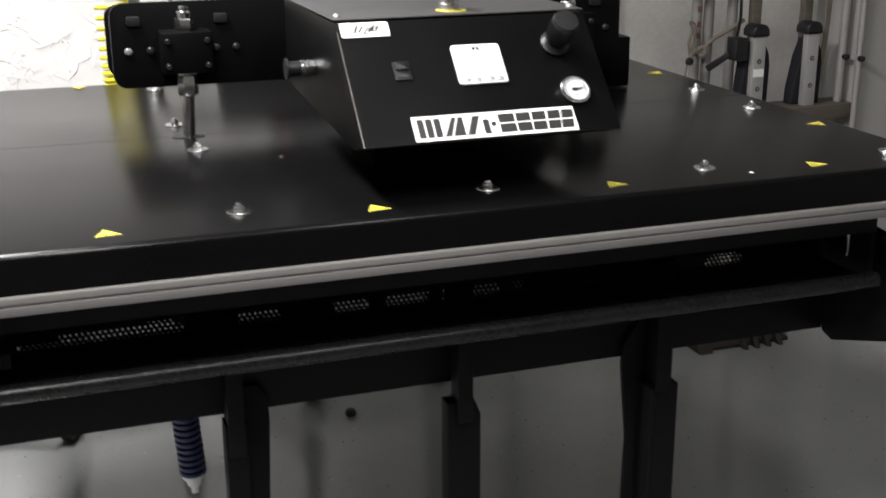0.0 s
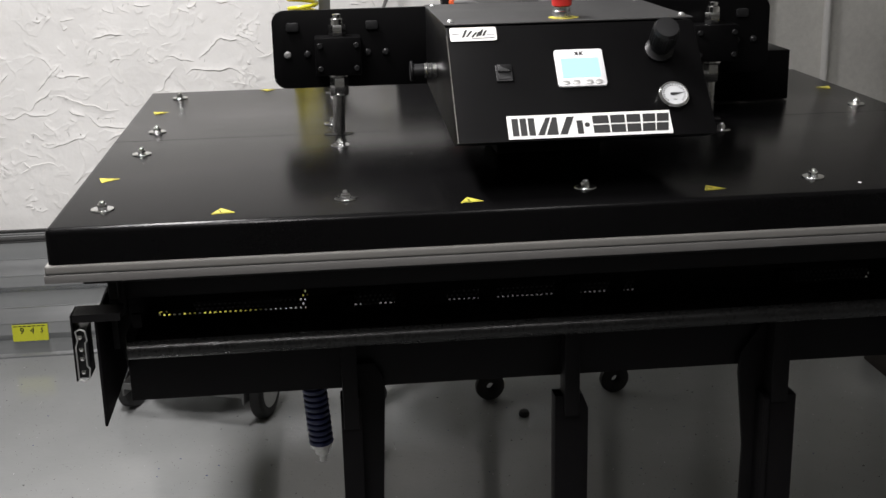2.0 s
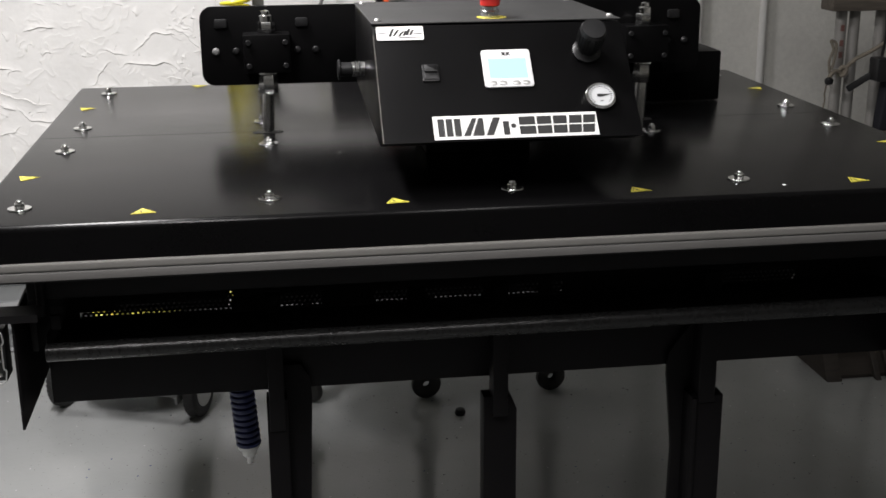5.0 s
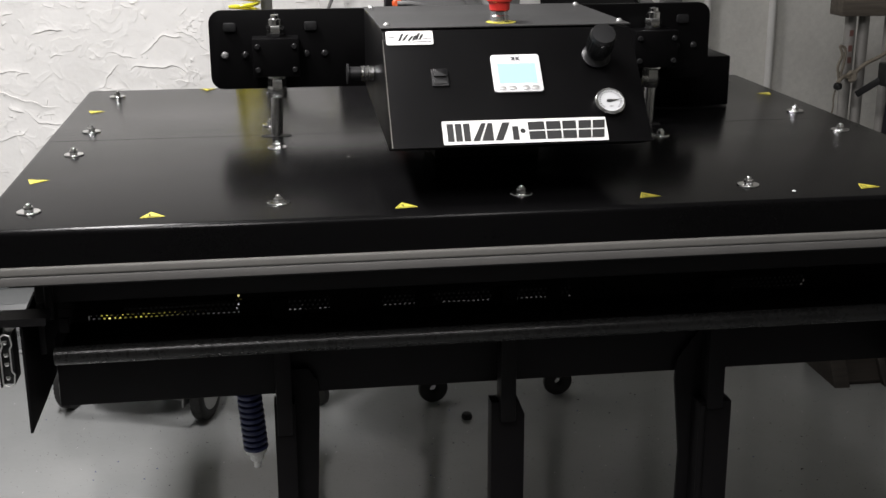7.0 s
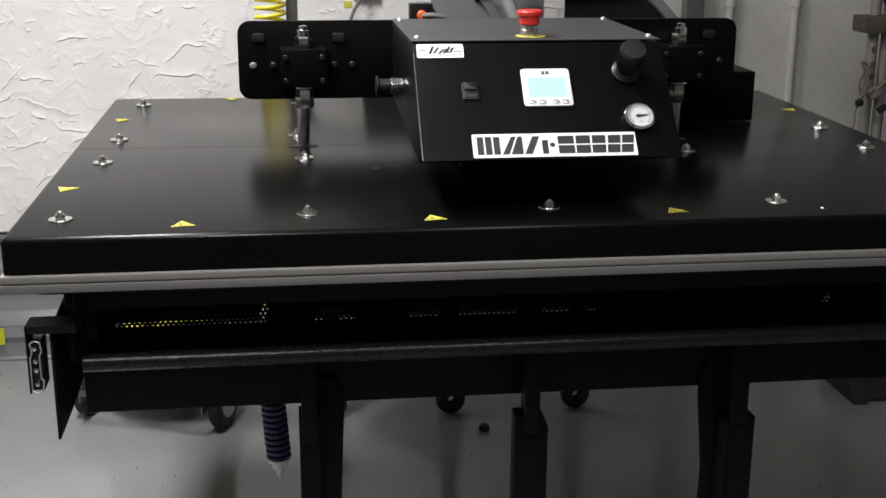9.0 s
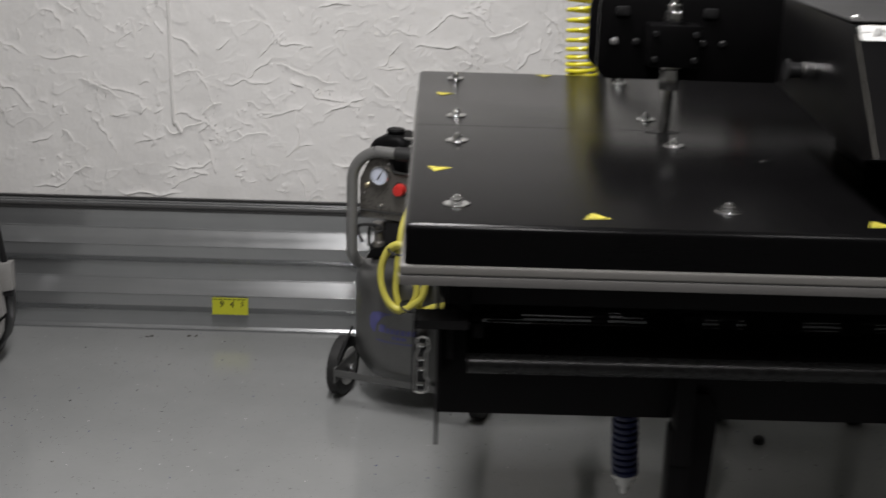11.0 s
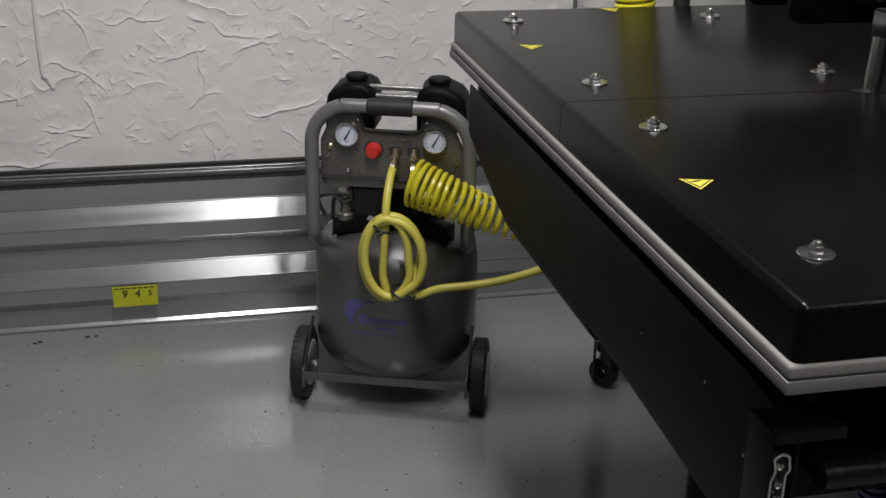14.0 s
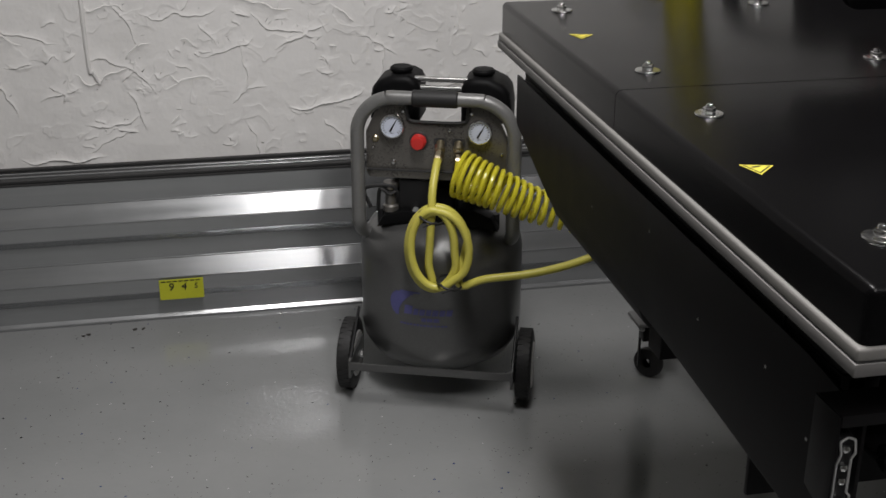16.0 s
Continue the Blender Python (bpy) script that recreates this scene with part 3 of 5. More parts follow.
MARKS += [[(-0.0460, LOW), (-0.0350, LOW), (-0.0220, HIGH), (-0.0330, HIGH)], [(-0.0195, LOW), (-0.0105, LOW), (-0.0105, 0.008), (-0.0195, 0.008)]]
MARKS.append([(-0.0040 + 0.0040 * math.cos(a), 0.0040 * math.sin(a)) for a in (k * math.pi / 6 for k in range(12))])
for x0, x1, lean in ((0.0045, 0.0285, 0.000), (0.0305, 0.0520, 0.001), (0.0540, 0.0745, 0.002), (0.0765, 0.0955, 0.004), (0.0970, 0.1150, 0.005)):
    MARKS.append([(x0, LOW), (x1, LOW), (x1 + lean * 0.45, -0.0012), (x0 + lean * 0.45, -0.0012)])
    MARKS.append([(x0 + lean * 0.55, 0.0012), (x1 + lean * 0.55, 0.0012), (x1 + lean, HIGH), (x0 + lean, HIGH)])
for outline in MARKS:
    part("block_mark", prism(outline, on_panel(*PLATE_AT), 0.0003, 0), INK, plate, smooth=0)

badge = part("badge", prism(rounded(-0.0355, 0.0355, -0.0125, 0.0125, 0.003), on_panel(0.5785, 0.1925, 0.0005), 0.0010, 0), LABEL_WHITE, head, "small white maker's badge with a black scribbled mark", smooth=0)
scr = bmesh.new()
for a, b, c, d in ((-0.018, -0.006, -0.012, 0.008), (-0.012, -0.005, -0.004, 0.006), (-0.004, -0.006, 0.003, 0.003), (0.003, -0.005, 0.008, 0.004), (0.008, -0.004, 0.013, 0.008), (0.013, -0.004, 0.018, 0.006)):
    prism([(a, b), (a + 0.0038, b), (c + 0.0038, d), (c, d)], on_panel(0.5785, 0.1925, 0.0015), 0.0003, 0, scr)
for a, b, h in ((-0.033, -0.021, 0.0), (0.020, 0.033, -0.002), (-0.002, 0.032, -0.0085)):
    prism([(a, h), (b, h), (b, h + 0.0012), (a, h + 0.0012)], on_panel(0.5785, 0.1925, 0.0015), 0.0003, 0, scr)
part("scribble_mark", scr, INK, badge, smooth=0)

disp = part("display", prism(rounded(-0.037, 0.037, -0.0335, 0.0335, 0.005), on_panel(0.733, 0.1225, 0.0005), 0.004, 0.001), FRAME_GREY, head, "white framed display with a lit blue screen")
part("screen", prism(rounded(-0.0285, 0.0285, -0.018, 0.0165, 0.001), on_panel(0.733, 0.1225, 0.0046), 0.0005, 0), SCREEN, disp, "lit pale blue screen", smooth=0)
for k in (-0.0255, -0.010, 0.010, 0.0245):
    part("button", prism([(k + 0.0062 * math.cos(a), -0.0268 + 0.0036 * math.sin(a)) for a in (i * math.pi / 8 for i in range(16))], on_panel(0.733, 0.1225, 0.0046), 0.0012, 0.0003), ALU, disp)
lg = bmesh.new()
for sgn in (-1, 1):
    prism([(sgn * 0.001, 0.0215), (sgn * 0.001, 0.0295), (sgn * 0.0035, 0.0275), (sgn * 0.0075, 0.0295), (sgn * 0.0045, 0.0255), (sgn * 0.0075, 0.0215), (sgn * 0.0035, 0.0235)][::sgn], on_panel(0.733, 0.1225, 0.0046), 0.0003, 0, lg)
part("emblem", lg, INK, disp, smooth=0)

GAUGE = on_panel(0.866, 0.0665, 0.0) @ Matrix.Diagonal((0.9, 0.9, 0.9, 1))
ga = part("pressure_gauge", lathe([(0, 0), (0.0245, 0), (0.0255, 0.003), (0.0255, 0.008), (0.0235, 0.0105), (0.0215, 0.0105), (0.0215, 0.0085)], GAUGE, 32), CHROME, head, "round chrome pressure gauge with a white dial")
part("dial", lathe([(0, 0.0085), (0.0214, 0.0085)], GAUGE, 32), DIAL, ga, smooth=0)
tick = bmesh.new()
for k in range(21):
    a = radians(-45 + 270 * k / 20)
    c, s, w = math.cos(a), math.sin(a), 0.0006
    prism([(0.016 * c - w * s, 0.016 * s + w * c), (0.016 * c + w * s, 0.016 * s - w * c), (0.0195 * c + w * s, 0.0195 * s - w * c), (0.0195 * c - w * s, 0.0195 * s + w * c)], GAUGE @ Matrix.Translation((0, 0, 0.0087)), 0.0002, 0, tick)
prism([(-0.0065, -0.0022), (-0.002, -0.0032), (0.003, -0.0022), (0.0155, 0.0016), (0.0155, 0.0024), (0.003, 0.0022), (-0.002, 0.0030), (-0.0065, 0.0020)], GAUGE @ Matrix.Translation((0, 0, 0.0089)), 0.0003, 0, tick)
prism([(-0.003, -0.0112), (0.003, -0.0112), (0.003, -0.0102), (-0.003, -0.0102)], GAUGE @ Matrix.Translation((0, 0, 0.0087)), 0.0003, 0, tick)
part("needle", tick, INK, ga, smooth=0)

kn = part("regulator_knob", lathe([(0, 0), (0.021, 0), (0.022, 0.002), (0.022, 0.006), (0.019, 0.008), (0.016, 0.012), (0.016, 0.018), (0.0185, 0.022), (0.0195, 0.026), (0.0195, 0.055), (0.0175, 0.060), (0, 0.061)], on_panel(0.858, 0.150, 0.0), 30), PLASTIC, head, "black fluted regulator knob")
ribs = bmesh.new()
for k in range(24):
    a = 2 * math.pi * k / 24
    m = on_panel(0.858, 0.150, 0.0) @ Matrix.Rotation(a, 4, "Z")
    prism([(0.0190, -0.0012), (0.0205, -0.0008), (0.0205, 0.0008), (0.0190, 0.0012)], m @ Matrix.Translation((0, 0, 0.028)), 0.026, 0, ribs)
part("rib", ribs, PLASTIC, kn, smooth=0)
sw = part("rocker_switch", prism(rounded(-0.0125, 0.0125, -0.015, 0.015, 0.002), on_panel(0.6175, 0.119, 0.0), 0.003, 0.0008), PLASTIC, head, "black rocker switch")
part("rocker", prism(rounded(-0.0095, 0.0095, -0.0005, 0.0125, 0.001), on_panel(0.6175, 0.119, 0.0032), 0.004, 0.001), PLASTIC, sw)
part("rocker", prism(rounded(-0.0095, 0.0095, -0.0125, -0.0005, 0.001), on_panel(0.6175, 0.119, 0.0032), 0.0015, 0.0005), PLASTIC, sw)

es = part("emergency_stop", lathe([(0.0145, 0), (0.0145, 0.010), (0.0135, 0.011), (0.0135, 0.017), (0, 0.017)], Matrix.Translation((0.727, 1.780, 1.265)), 24), CHROME, head, "red mushroom emergency stop on a steel collar")
part("mushroom", lathe([(0.012, 0.0172), (0.0155, 0.019), (0.0165, 0.030), (0.0200, 0.033), (0.0205, 0.0375), (0.019, 0.040), (0, 0.0415)], Matrix.Translation((0.727, 1.780, 1.265)), 28), RED, es, "red plastic mushroom cap")
part("ring_sticker", lathe([(0.015, 0.0), (0.0235, 0.0), (0.0235, 0.0006), (0.015, 0.0006)], Matrix.Translation((0.729, 1.776, 1.2652)), 28), STICKER, es, "yellow ring label")
con = part("air_fitting", rod((0.537, 1.860, 1.178), (0.515, 1.860, 1.178), 0.0125), CHROME, head, "chrome and black air fitting on the box side")
part("collar", rod((0.5155, 1.860, 1.178), (0.496, 1.860, 1.178), 0.0115), PLASTIC, con)
part("flange", rod((0.496, 1.860, 1.178), (0.492, 1.860, 1.178), 0.0165), PLASTIC, con)
for k in (0.519, 0.526):
    part("groove", rod((k, 1.860, 1.178), (k + 0.002, 1.860, 1.178), 0.0132), GASKET, con)
part("box_foot", box(0.64, 0.82, 1.90, 2.05, TOP + 0.001, 1.094, 0.002), BLACK_MATT, press, "black spacer under the control box")

# ---- cross beam, blocks and rods ----
BEAM_Y, ROD_Y = 2.172, 2.146
part("beam_plate", prism(rounded(0.261, 1.213, 1.109, 1.253, 0.023), plane_xz(BEAM_Y), 0.012, 0.001), BLACK_DIMMED, press, "black steel beam plate with rounded ends")
part("beam_plate", prism(rounded(0.261, 1.213, 1.109, 1.238, 0.023), plane_xz(2.300), 0.012, 0.001), BLACK_DIMMED, press, "black steel beam plate with rounded ends")
part("beam_web", box(0.45, 1.03, BEAM_Y + 0.013, 2.299, 1.15, 1.236, 0.002), BLACK_MATT, press)
for cx in (0.381, 1.092):
    blk = part("clamp_block", box(cx - 0.042, cx + 0.042, 2.118, BEAM_Y - 0.001, 1.138, 1.207, 0.002), BLACK_DIMMED, press, "black steel clamp block")
    for dx in (-0.033, 0.033):
        for z in (1.151, 1.193):
            part("cap_screw", rod((cx + dx, 2.1178, z), (cx + dx, 2.112, z), 0.0050, 12), PLASTIC, blk)
    part("block_back", box(cx - 0.040, cx + 0.040, BEAM_Y + 0.0125, 2.2995, 1.154, 1.206, 0.002), BLACK_MATT, press)
    stem = part("lift_rod", rod((cx - 0.005, ROD_Y, TOP - 0.02), (cx, ROD_Y, 1.1375), 0.0110), CHROME, press, "threaded zinc lifting rod")
    part("hex_nut", hexnut((cx, ROD_Y, 1.097), (cx, ROD_Y, 1.132), 0.0172), CHROME, stem)
    part("hex_nut", hexnut((cx, ROD_Y, 1.2075), (cx, ROD_Y, 1.228), 0.0162), CHROME, stem)
    part("stud_end", lathe([(0.0130, 1.228), (0.0130, 1.238), (0.0088, 1.2405), (0.0088, 1.2465), (0, 1.2485)], Matrix.Translation((cx, ROD_Y, 0)), 18), CHROME, stem)
    part("washer", rod((cx, ROD_Y, 1.1325), (cx, ROD_Y, 1.1372), 0.0190), CHROME, stem)
    part("slot", prism(rounded(cx - 0.033, cx + 0.023, ROD_Y - 0.011, ROD_Y + 0.011, 0.0105), Matrix.Translation((0, 0, TOP + 0.0004)), 0.0006, 0), INK, stem, smooth=0)
    for dx in (-0.082, 0.065):
        part("slot_bolt", prism(rounded(cx + dx - 0.0115, cx + dx + 0.0115, 1.215, 1.231, 0.004), plane_xz(BEAM_Y - 0.0072), 0.007, 0.001), PLASTIC, press)
    for dx in (-0.093, -0.056, 0.056, 0.090):
        part("plate_bolt", lathe([(0.0068, 0), (0.0068, 0.003), (0.004, 0.006), (0, 0.0065)], Matrix.Translation((cx + dx, BEAM_Y - 0.0005, 1.172)) @ pose(0, 0, 0, 90, 0, 0), 12), GREY_PAINT if dx < -0.08 and cx < 0.5 else PLASTIC, press)
part("valve_box", box(1.160, 1.319, 2.325, 2.56, TOP + 0.001, 1.128, 0.003), BLACK_DIMMED, press, "black sheet metal valve box on the cover")

# ---- sliding table: side rails, tray, apron ----
def side_rail(s, name):
    """One side of the table; s is 1 for the low-x side and -1 for its mirror."""
    def X(x):
        return x if s > 0 else 2 * CX + 0.010 - x

    def bx(x0, x1, *rest):
        a, b = sorted((X(x0), X(x1)))
        return box(a, b, *rest)

    rail = part(name, prism([(1.578, 0.782), (1.592, 0.782), (1.622, 0.790), (1.622, 0.884), (1.578, 0.884)], plane_yz(min(X(-0.0315), X(-0.029))), 0.0025, 0.0006), BLACK, press, "black steel end bracket of the sliding table")
    part("rail_top", prism([(1.578, 0.884), (1.622, 0.884), (1.622, 0.8725), (1.578, 0.8725)], plane_yz(min(X(-0.0285), X(0.040))), 0.0685, 0.0012), BLACK_MATT, rail)
    low = [(1.72, 0.706), (2.05, 0.724), (2.58, 0.727)] if s > 0 else [(1.77, 0.640), (1.799, 0.648), (1.82, 0.704), (2.05, 0.709), (2.58, 0.715)]
    part("inner_plate", prism([(1.590, 0.872), (1.590, 0.703)] + low + [(2.79, 0.792), (2.797, 0.80), (2.797, 0.882), (1.70, 0.882)], plane_yz(min(X(0.000), X(0.004))), 0.004, 0.0005), BLACK, rail, "large black steel side panel")
    sl = bmesh.new()
    pts = [(-0.0195, 0.858), (-0.0125, 0.862), (-0.0055, 0.859), (-0.0035, 0.845), (-0.0070, 0.840), (-0.0070, 0.805), (-0.0035, 0.801), (-0.0055, 0.785), (-0.0125, 0.782), (-0.0205, 0.785), (-0.0205, 0.835), (-0.0170, 0.845), (-0.0195, 0.858)]
    for a, b in zip(pts, pts[1:]):
        rod((X(a[0] - 0.007), 1.579, a[1]), (X(b[0] - 0.007), 1.579, b[1]), 0.0012, 6, 0.0002, sl)
    part("slide_profile", sl, ALU, rail, "bare metal drawer slide end")
    part("slide_body", bx(-0.0275, -0.011, 1.583, 1.622, 0.785, 0.860, 0.001), PLASTIC, rail)
    for z in (0.850, 0.831, 0.817, 0.796):
        part("ball", lathe([(0, -0.004), (0.003, -0.003), (0.0042, 0), (0.003, 0.003), (0, 0.004)], Matrix.Translation((X(-0.020), 1.580, z)), 10), CHROME, rail)
    if s > 0:
        part("latch", box(0.048, 0.062, 1.628, 1.636, 0.842, 0.864, 0.001), BLACK, rail, "small black latch plate")
        part("stop_pin", rod((0.035, 1.640, 0.861), (0.035, 1.640, 0.918), 0.0065), BLACK, rail)
    else:
        part("stop_pin", rod((1.426, 1.705, 0.826), (1.426, 1.705, 0.876), 0.0045), CHROME, rail, "bright steel pin")
        part("pin_block", box(1.415, 1.433, 1.690, 1.720, 0.8765, 0.917, 0.002), BLACK, rail)
    for y, z in ((1.95, 0.80), (2.35, 0.795), (2.12, 0.845)):
        part("rivet", lathe([(0.0022, 0), (0.0016, 0.0012), (0, 0.0015)], Matrix.Translation((X(-0.0005), y, z)) @ pose(0, 0, 0, 0, -90 * s, 0), 8), GREY_PAINT, rail)


side_rail(1, "side_rail")
side_rail(-1, "side_rail")
TX0, TX1 = 0.041, 1.415
part("tray_lip", tube([(TX0, 1.612, 0.813), (TX1, 1.612, 0.813)], 0.0135, 24), LIP, press, "rounded black front edge of the tray")
part("tray_apron", box(0.006, 1.461, 1.800, 1.808, 0.653, 0.7985, 0.002), BLACK, press, "black sheet metal apron")
part("tray_floor", box(TX0, TX1, 1.6115, 1.770, 0.800, 0.808, 0.001), BLACK_MATT, press, "black tray floor behind the lip")


def perforated(x0, x1, y, z0, z1, rows, column, pitch=0.0081, rise=0.0071, r=0.0022):
    """A thin upright sheet with staggered round holes in its lowest rows and in one narrow column."""
    bm = bmesh.new()
    cols = int((x1 - x0) / pitch)
    n = int((z1 - z0) / rise)
    for j in range(n):
        for i in range(cols):
            cx, cz = x0 + (i + 0.5) * pitch, z0 + (j + 0.5) * rise
            x = cx + (pitch / 4 if j % 2 else -pitch / 4)
            a, b = pitch / 2, rise / 2
            q = [bm.verts.new((cx + u * a, y, cz + v * b)) for u, v in ((-1, -1), (1, -1), (1, 1), (-1, 1))]
            if j == 0 or not (j <= rows or column[0] < cx < column[1]):
                bm.faces.new(q)
                continue
            ring = [bm.verts.new((x + r * math.cos(t), y, cz + r * math.sin(t))) for t in (math.pi * (1.25 + k / 4) for k in range(8))]
            for k in range(4):
                u, v, w = ring[2 * k], ring[2 * k + 1], ring[(2 * k + 2) % 8]
                bm.faces.new((q[k], q[(k + 1) % 4], w, v, u))
    bmesh.ops.remove_doubles(bm, verts=bm.verts[:], dist=0.00005)
    return bm


part("perforated_screen", perforated(TX0 + 0.03, TX1 - 0.03, 1.762, 0.8035, 0.915, 4, (0.299, 0.308)), BLACK_MATT, press, "black perforated metal screen inside the tray", smooth=0)
# unseen mask added behind the screen; light passes low windows and one upright gap
OPEN = ((0.067, 0.304), (0.379, 0.449), (0.533, 0.588), (0.618, 0.715), (0.745, 0.808), (0.832, 0.850), (1.128, 1.260))
back = bmesh.new()
edge_x = 0.009
for a, b in OPEN:
    box(edge_x, a, 1.768, 1.772, 0.804, 0.8320, 0, back)
    edge_x = b
box(edge_x, 1.447, 1.768, 1.772, 0.804, 0.8320, 0, back)
box(0.009, 0.299, 1.768, 1.772, 0.8325, 0.915, 0, back)
box(0.066, 0.125, 1.7685, 1.7715, 0.8180, 0.8324, 0, back)
box(0.308, 1.447, 1.768, 1.772, 0.8325, 0.915, 0, back)
part("hole_light_mask", back, BLACK_MATT, press, smooth=0)
# unseen blocks; their outlines set which screen holes show the lit background
for outline in (((0.0055, 0.722), (0.020, 0.690), (0.030, 0.679), (0.283, 0.677), (0.283, 0.879), (0.0055, 0.879)), ((0.340, 0.677), (1.150, 0.677), (1.180, 0.656), (1.430, 0.656), (1.455, 0.694), (1.455, 0.879), (0.340, 0.879))):
    part("platen_sight_block", prism(outline, plane_xz(2.17), 0.43, 0.002), BLACK_MATT, press, "unseen black block below the lower platen, shaping light through the screen")
# unseen block, added to keep the bright floor out of the screen's holes
part("floor_view_block", box(0.22, 0.62, 2.58, 2.64, 0.40, 0.49, 0.003), BLACK_MATT, press, "unseen black block hiding the bright floor behind the screen")

# legs under the table
for x0, w, skew in ((0.356, 0.026, 1), (0.729, 0.026, 0), (1.090, 0.030, -1)):
    leg = part("leg", box(x0, x0 + w, 1.745, 1.785, 0.60, 0.838, 0.002), BLACK, press, "black folded steel leg")
    if skew > 0:
        part("leg_plate", prism([(x0 + 0.010, 0.0), (x0 + 0.045, 0.0), (x0 + 0.072, 0.640), (x0 + 0.070, 0.675), (x0 + 0.055, 0.70), (x0 + 0.010, 0.70)], plane_xz(1.788), 0.010, 0.001), BLACK, leg)
        part("leg_channel", box(x0 - 0.004, x0 + 0.030, 1.750, 1.7875, 0.0, 0.655, 0.002), BLACK, leg)
    elif skew == 0:
        part("leg_channel", prism([(x0 - 0.014, 0.0), (x0 + 0.044, 0.0), (x0 + 0.044, 0.607), (x0 + 0.034, 0.632), (x0 - 0.014, 0.632)], plane_xz(1.758), 0.034, 0.002), BLACK, leg)
    else:
        part("leg_plate", prism([(x0 - 0.006, 0.0), (x0 - 0.040, 0.0), (x0 - 0.030, 0.50), (x0 - 0.044, 0.640), (x0 - 0.042, 0.680), (x0 - 0.006, 0.73), (x0 + 0.032, 0.73), (x0 + 0.032, 0.0)][::-1], plane_xz(1.788), 0.010, 0.001), BLACK, leg)
        part("leg_channel", box(x0 - 0.012, x0 + 0.047, 1.750, 1.7875, 0.0, 0.612, 0.002), BLACK, leg)
        part("leg_rib", rod((x0 - 0.006, 1.748, 0.02), (x0 - 0.006, 1.748, 0.61), 0.006), BLACK, leg)
for x in (0.455, 0.803, 1.180):
    post = part("rear_leg", box(x - 0.022, x + 0.022, 3.195, 3.235, 0.169, 0.66, 0.002), BLACK_MATT, press, "black rear leg on a castor")
    part("fork", box(x - 0.020, x + 0.020, 3.200, 3.23, 0.11, 0.1595, 0.003), PLASTIC, post)
    r = 0.038 if x < 0.5 else 0.045
    w = part("castor_wheel", lathe([(0.012, -0.011), (r - 0.011, -0.012), (r - 0.002, -0.009), (r, 0), (r - 0.002, 0.009), (r - 0.011, 0.012), (0.012, 0.011)], Matrix.Translation((x + (0.012 if x < 0.5 else 0), 3.233 if x < 0.5 else 3.205, r)) @ pose(0, 0, 0, 0, 0, -50 if x < 0.5 else 8) @ pose(0, 0, 0, 90, 0, 0), 28), RUBBER, post, "black rubber castor wheel")
    part("mount_plate", box(x - 0.042, x + 0.042, 3.175, 3.255, 0.160, 0.1685, 0.002), GREY_PAINT, post, "grey castor plate")
    for dx, dy in ((-0.03, 0.0), (0.03, 0.0), (-0.03, 0.06), (0.03, 0.06)):
        part("plate_bolt", hexnut((x + dx, 3.185 + dy, 0.160), (x + dx, 3.185 + dy, 0.150), 0.008), CHROME, post)
    for dx in (-1, 1):
        part("fork_cheek", box(x + dx * 0.016 - 0.002, x + dx * 0.016 + 0.002, 3.225, 3.235, 0.03, 0.125, 0.001), PLASTIC, post)
# unseen block, added so the cover mirrors something dark here
part("mirrored_block", box(0.530, 1.250, 2.752, 2.838, 0.712, 1.150, 0.004), BLACK_MATT, press, "unseen black block behind the cover, darkening its reflection")
part("rear_beam", box(0.42, 1.22, 2.70, 3.24, 0.66, 0.71, 0.004), BLACK_MATT, press, "black frame beam behind the table")

# blue sprung damper below the tray
dam = part("damper", lathe([(0.018, 0), (0.018, 0.12), (0, 0.12)], along((0.315, 1.90, 0.508), (0.302, 1.895, 0.70)), 20), BLUE, press, "blue ribbed damper with a pale tip")
ring = bmesh.new()
for k in range(17):
    p = Vector((0.315, 1.90, 0.508)).lerp(Vector((0.302, 1.895, 0.70)), k / 17)
    lathe([(0.0185, 0), (0.0218, 0.002), (0.0226, 0.005), (0.0218, 0.008), (0.0185, 0.010)], along(p, p + Vector((-0.010, -0.005, 0.203))), 20, ring)
part("coil_rib", ring, BLUE, dam)
part("damper_tip", lathe([(0.019, 0.0), (0.019, 0.006), (0.013, 0.010), (0.012, 0.020), (0.006, 0.026), (0.006, 0.036), (0, 0.037)], along((0.315, 1.90, 0.508), (0.320, 1.903, 0.39)), 18), LABEL_WHITE, dam, "pale plastic tip")

# rear tower of the press
tow = part("tower_plate", prism([(0.700, 0.65), (0.86, 0.65), (0.86, 1.175), (0.784, 1.287), (0.74, 1.35), (0.74, 2.10), (0.60, 2.10), (0.66, 1.46), (0.700, 1.40)], plane_xz(2.850), 0.012, 0.001), TOWER_GREY, press, "grey painted steel tower plate")
part("plate_edge", prism([(0.862, 1.170), (0.888, 1.170), (0.69, 1.46), (0.662, 1.46)], plane_xz(2.838), 0.03, 0.001), TOWER_GREY, tow)
# near-black face; its sloped edge has the left plate's grey
tow2 = part("tower_plate", prism([(1.030, 0.65), (1.34, 0.65), (1.33, 1.14), (1.190, 1.280), (1.18, 2.10), (1.03, 2.10)], plane_xz(2.850), 0.012, 0.001), NEAR_BLACK, press, "steel tower plate with a near-black face")
part("plate_edge", prism([(1.330, 1.140), (1.352, 1.150), (1.04, 1.475), (1.02, 1.462)], plane_xz(2.835), 0.05, 0.001), TOWER_GREY, tow2)
# out of view; added to darken what the cover reflects from above
part("overhead_block", box(0.46, 1.25, 2.865, 3.06, 1.475, 1.72, 0.006), BLACK_MATT, press, "unseen dark block over the tower, for the cover's reflection")
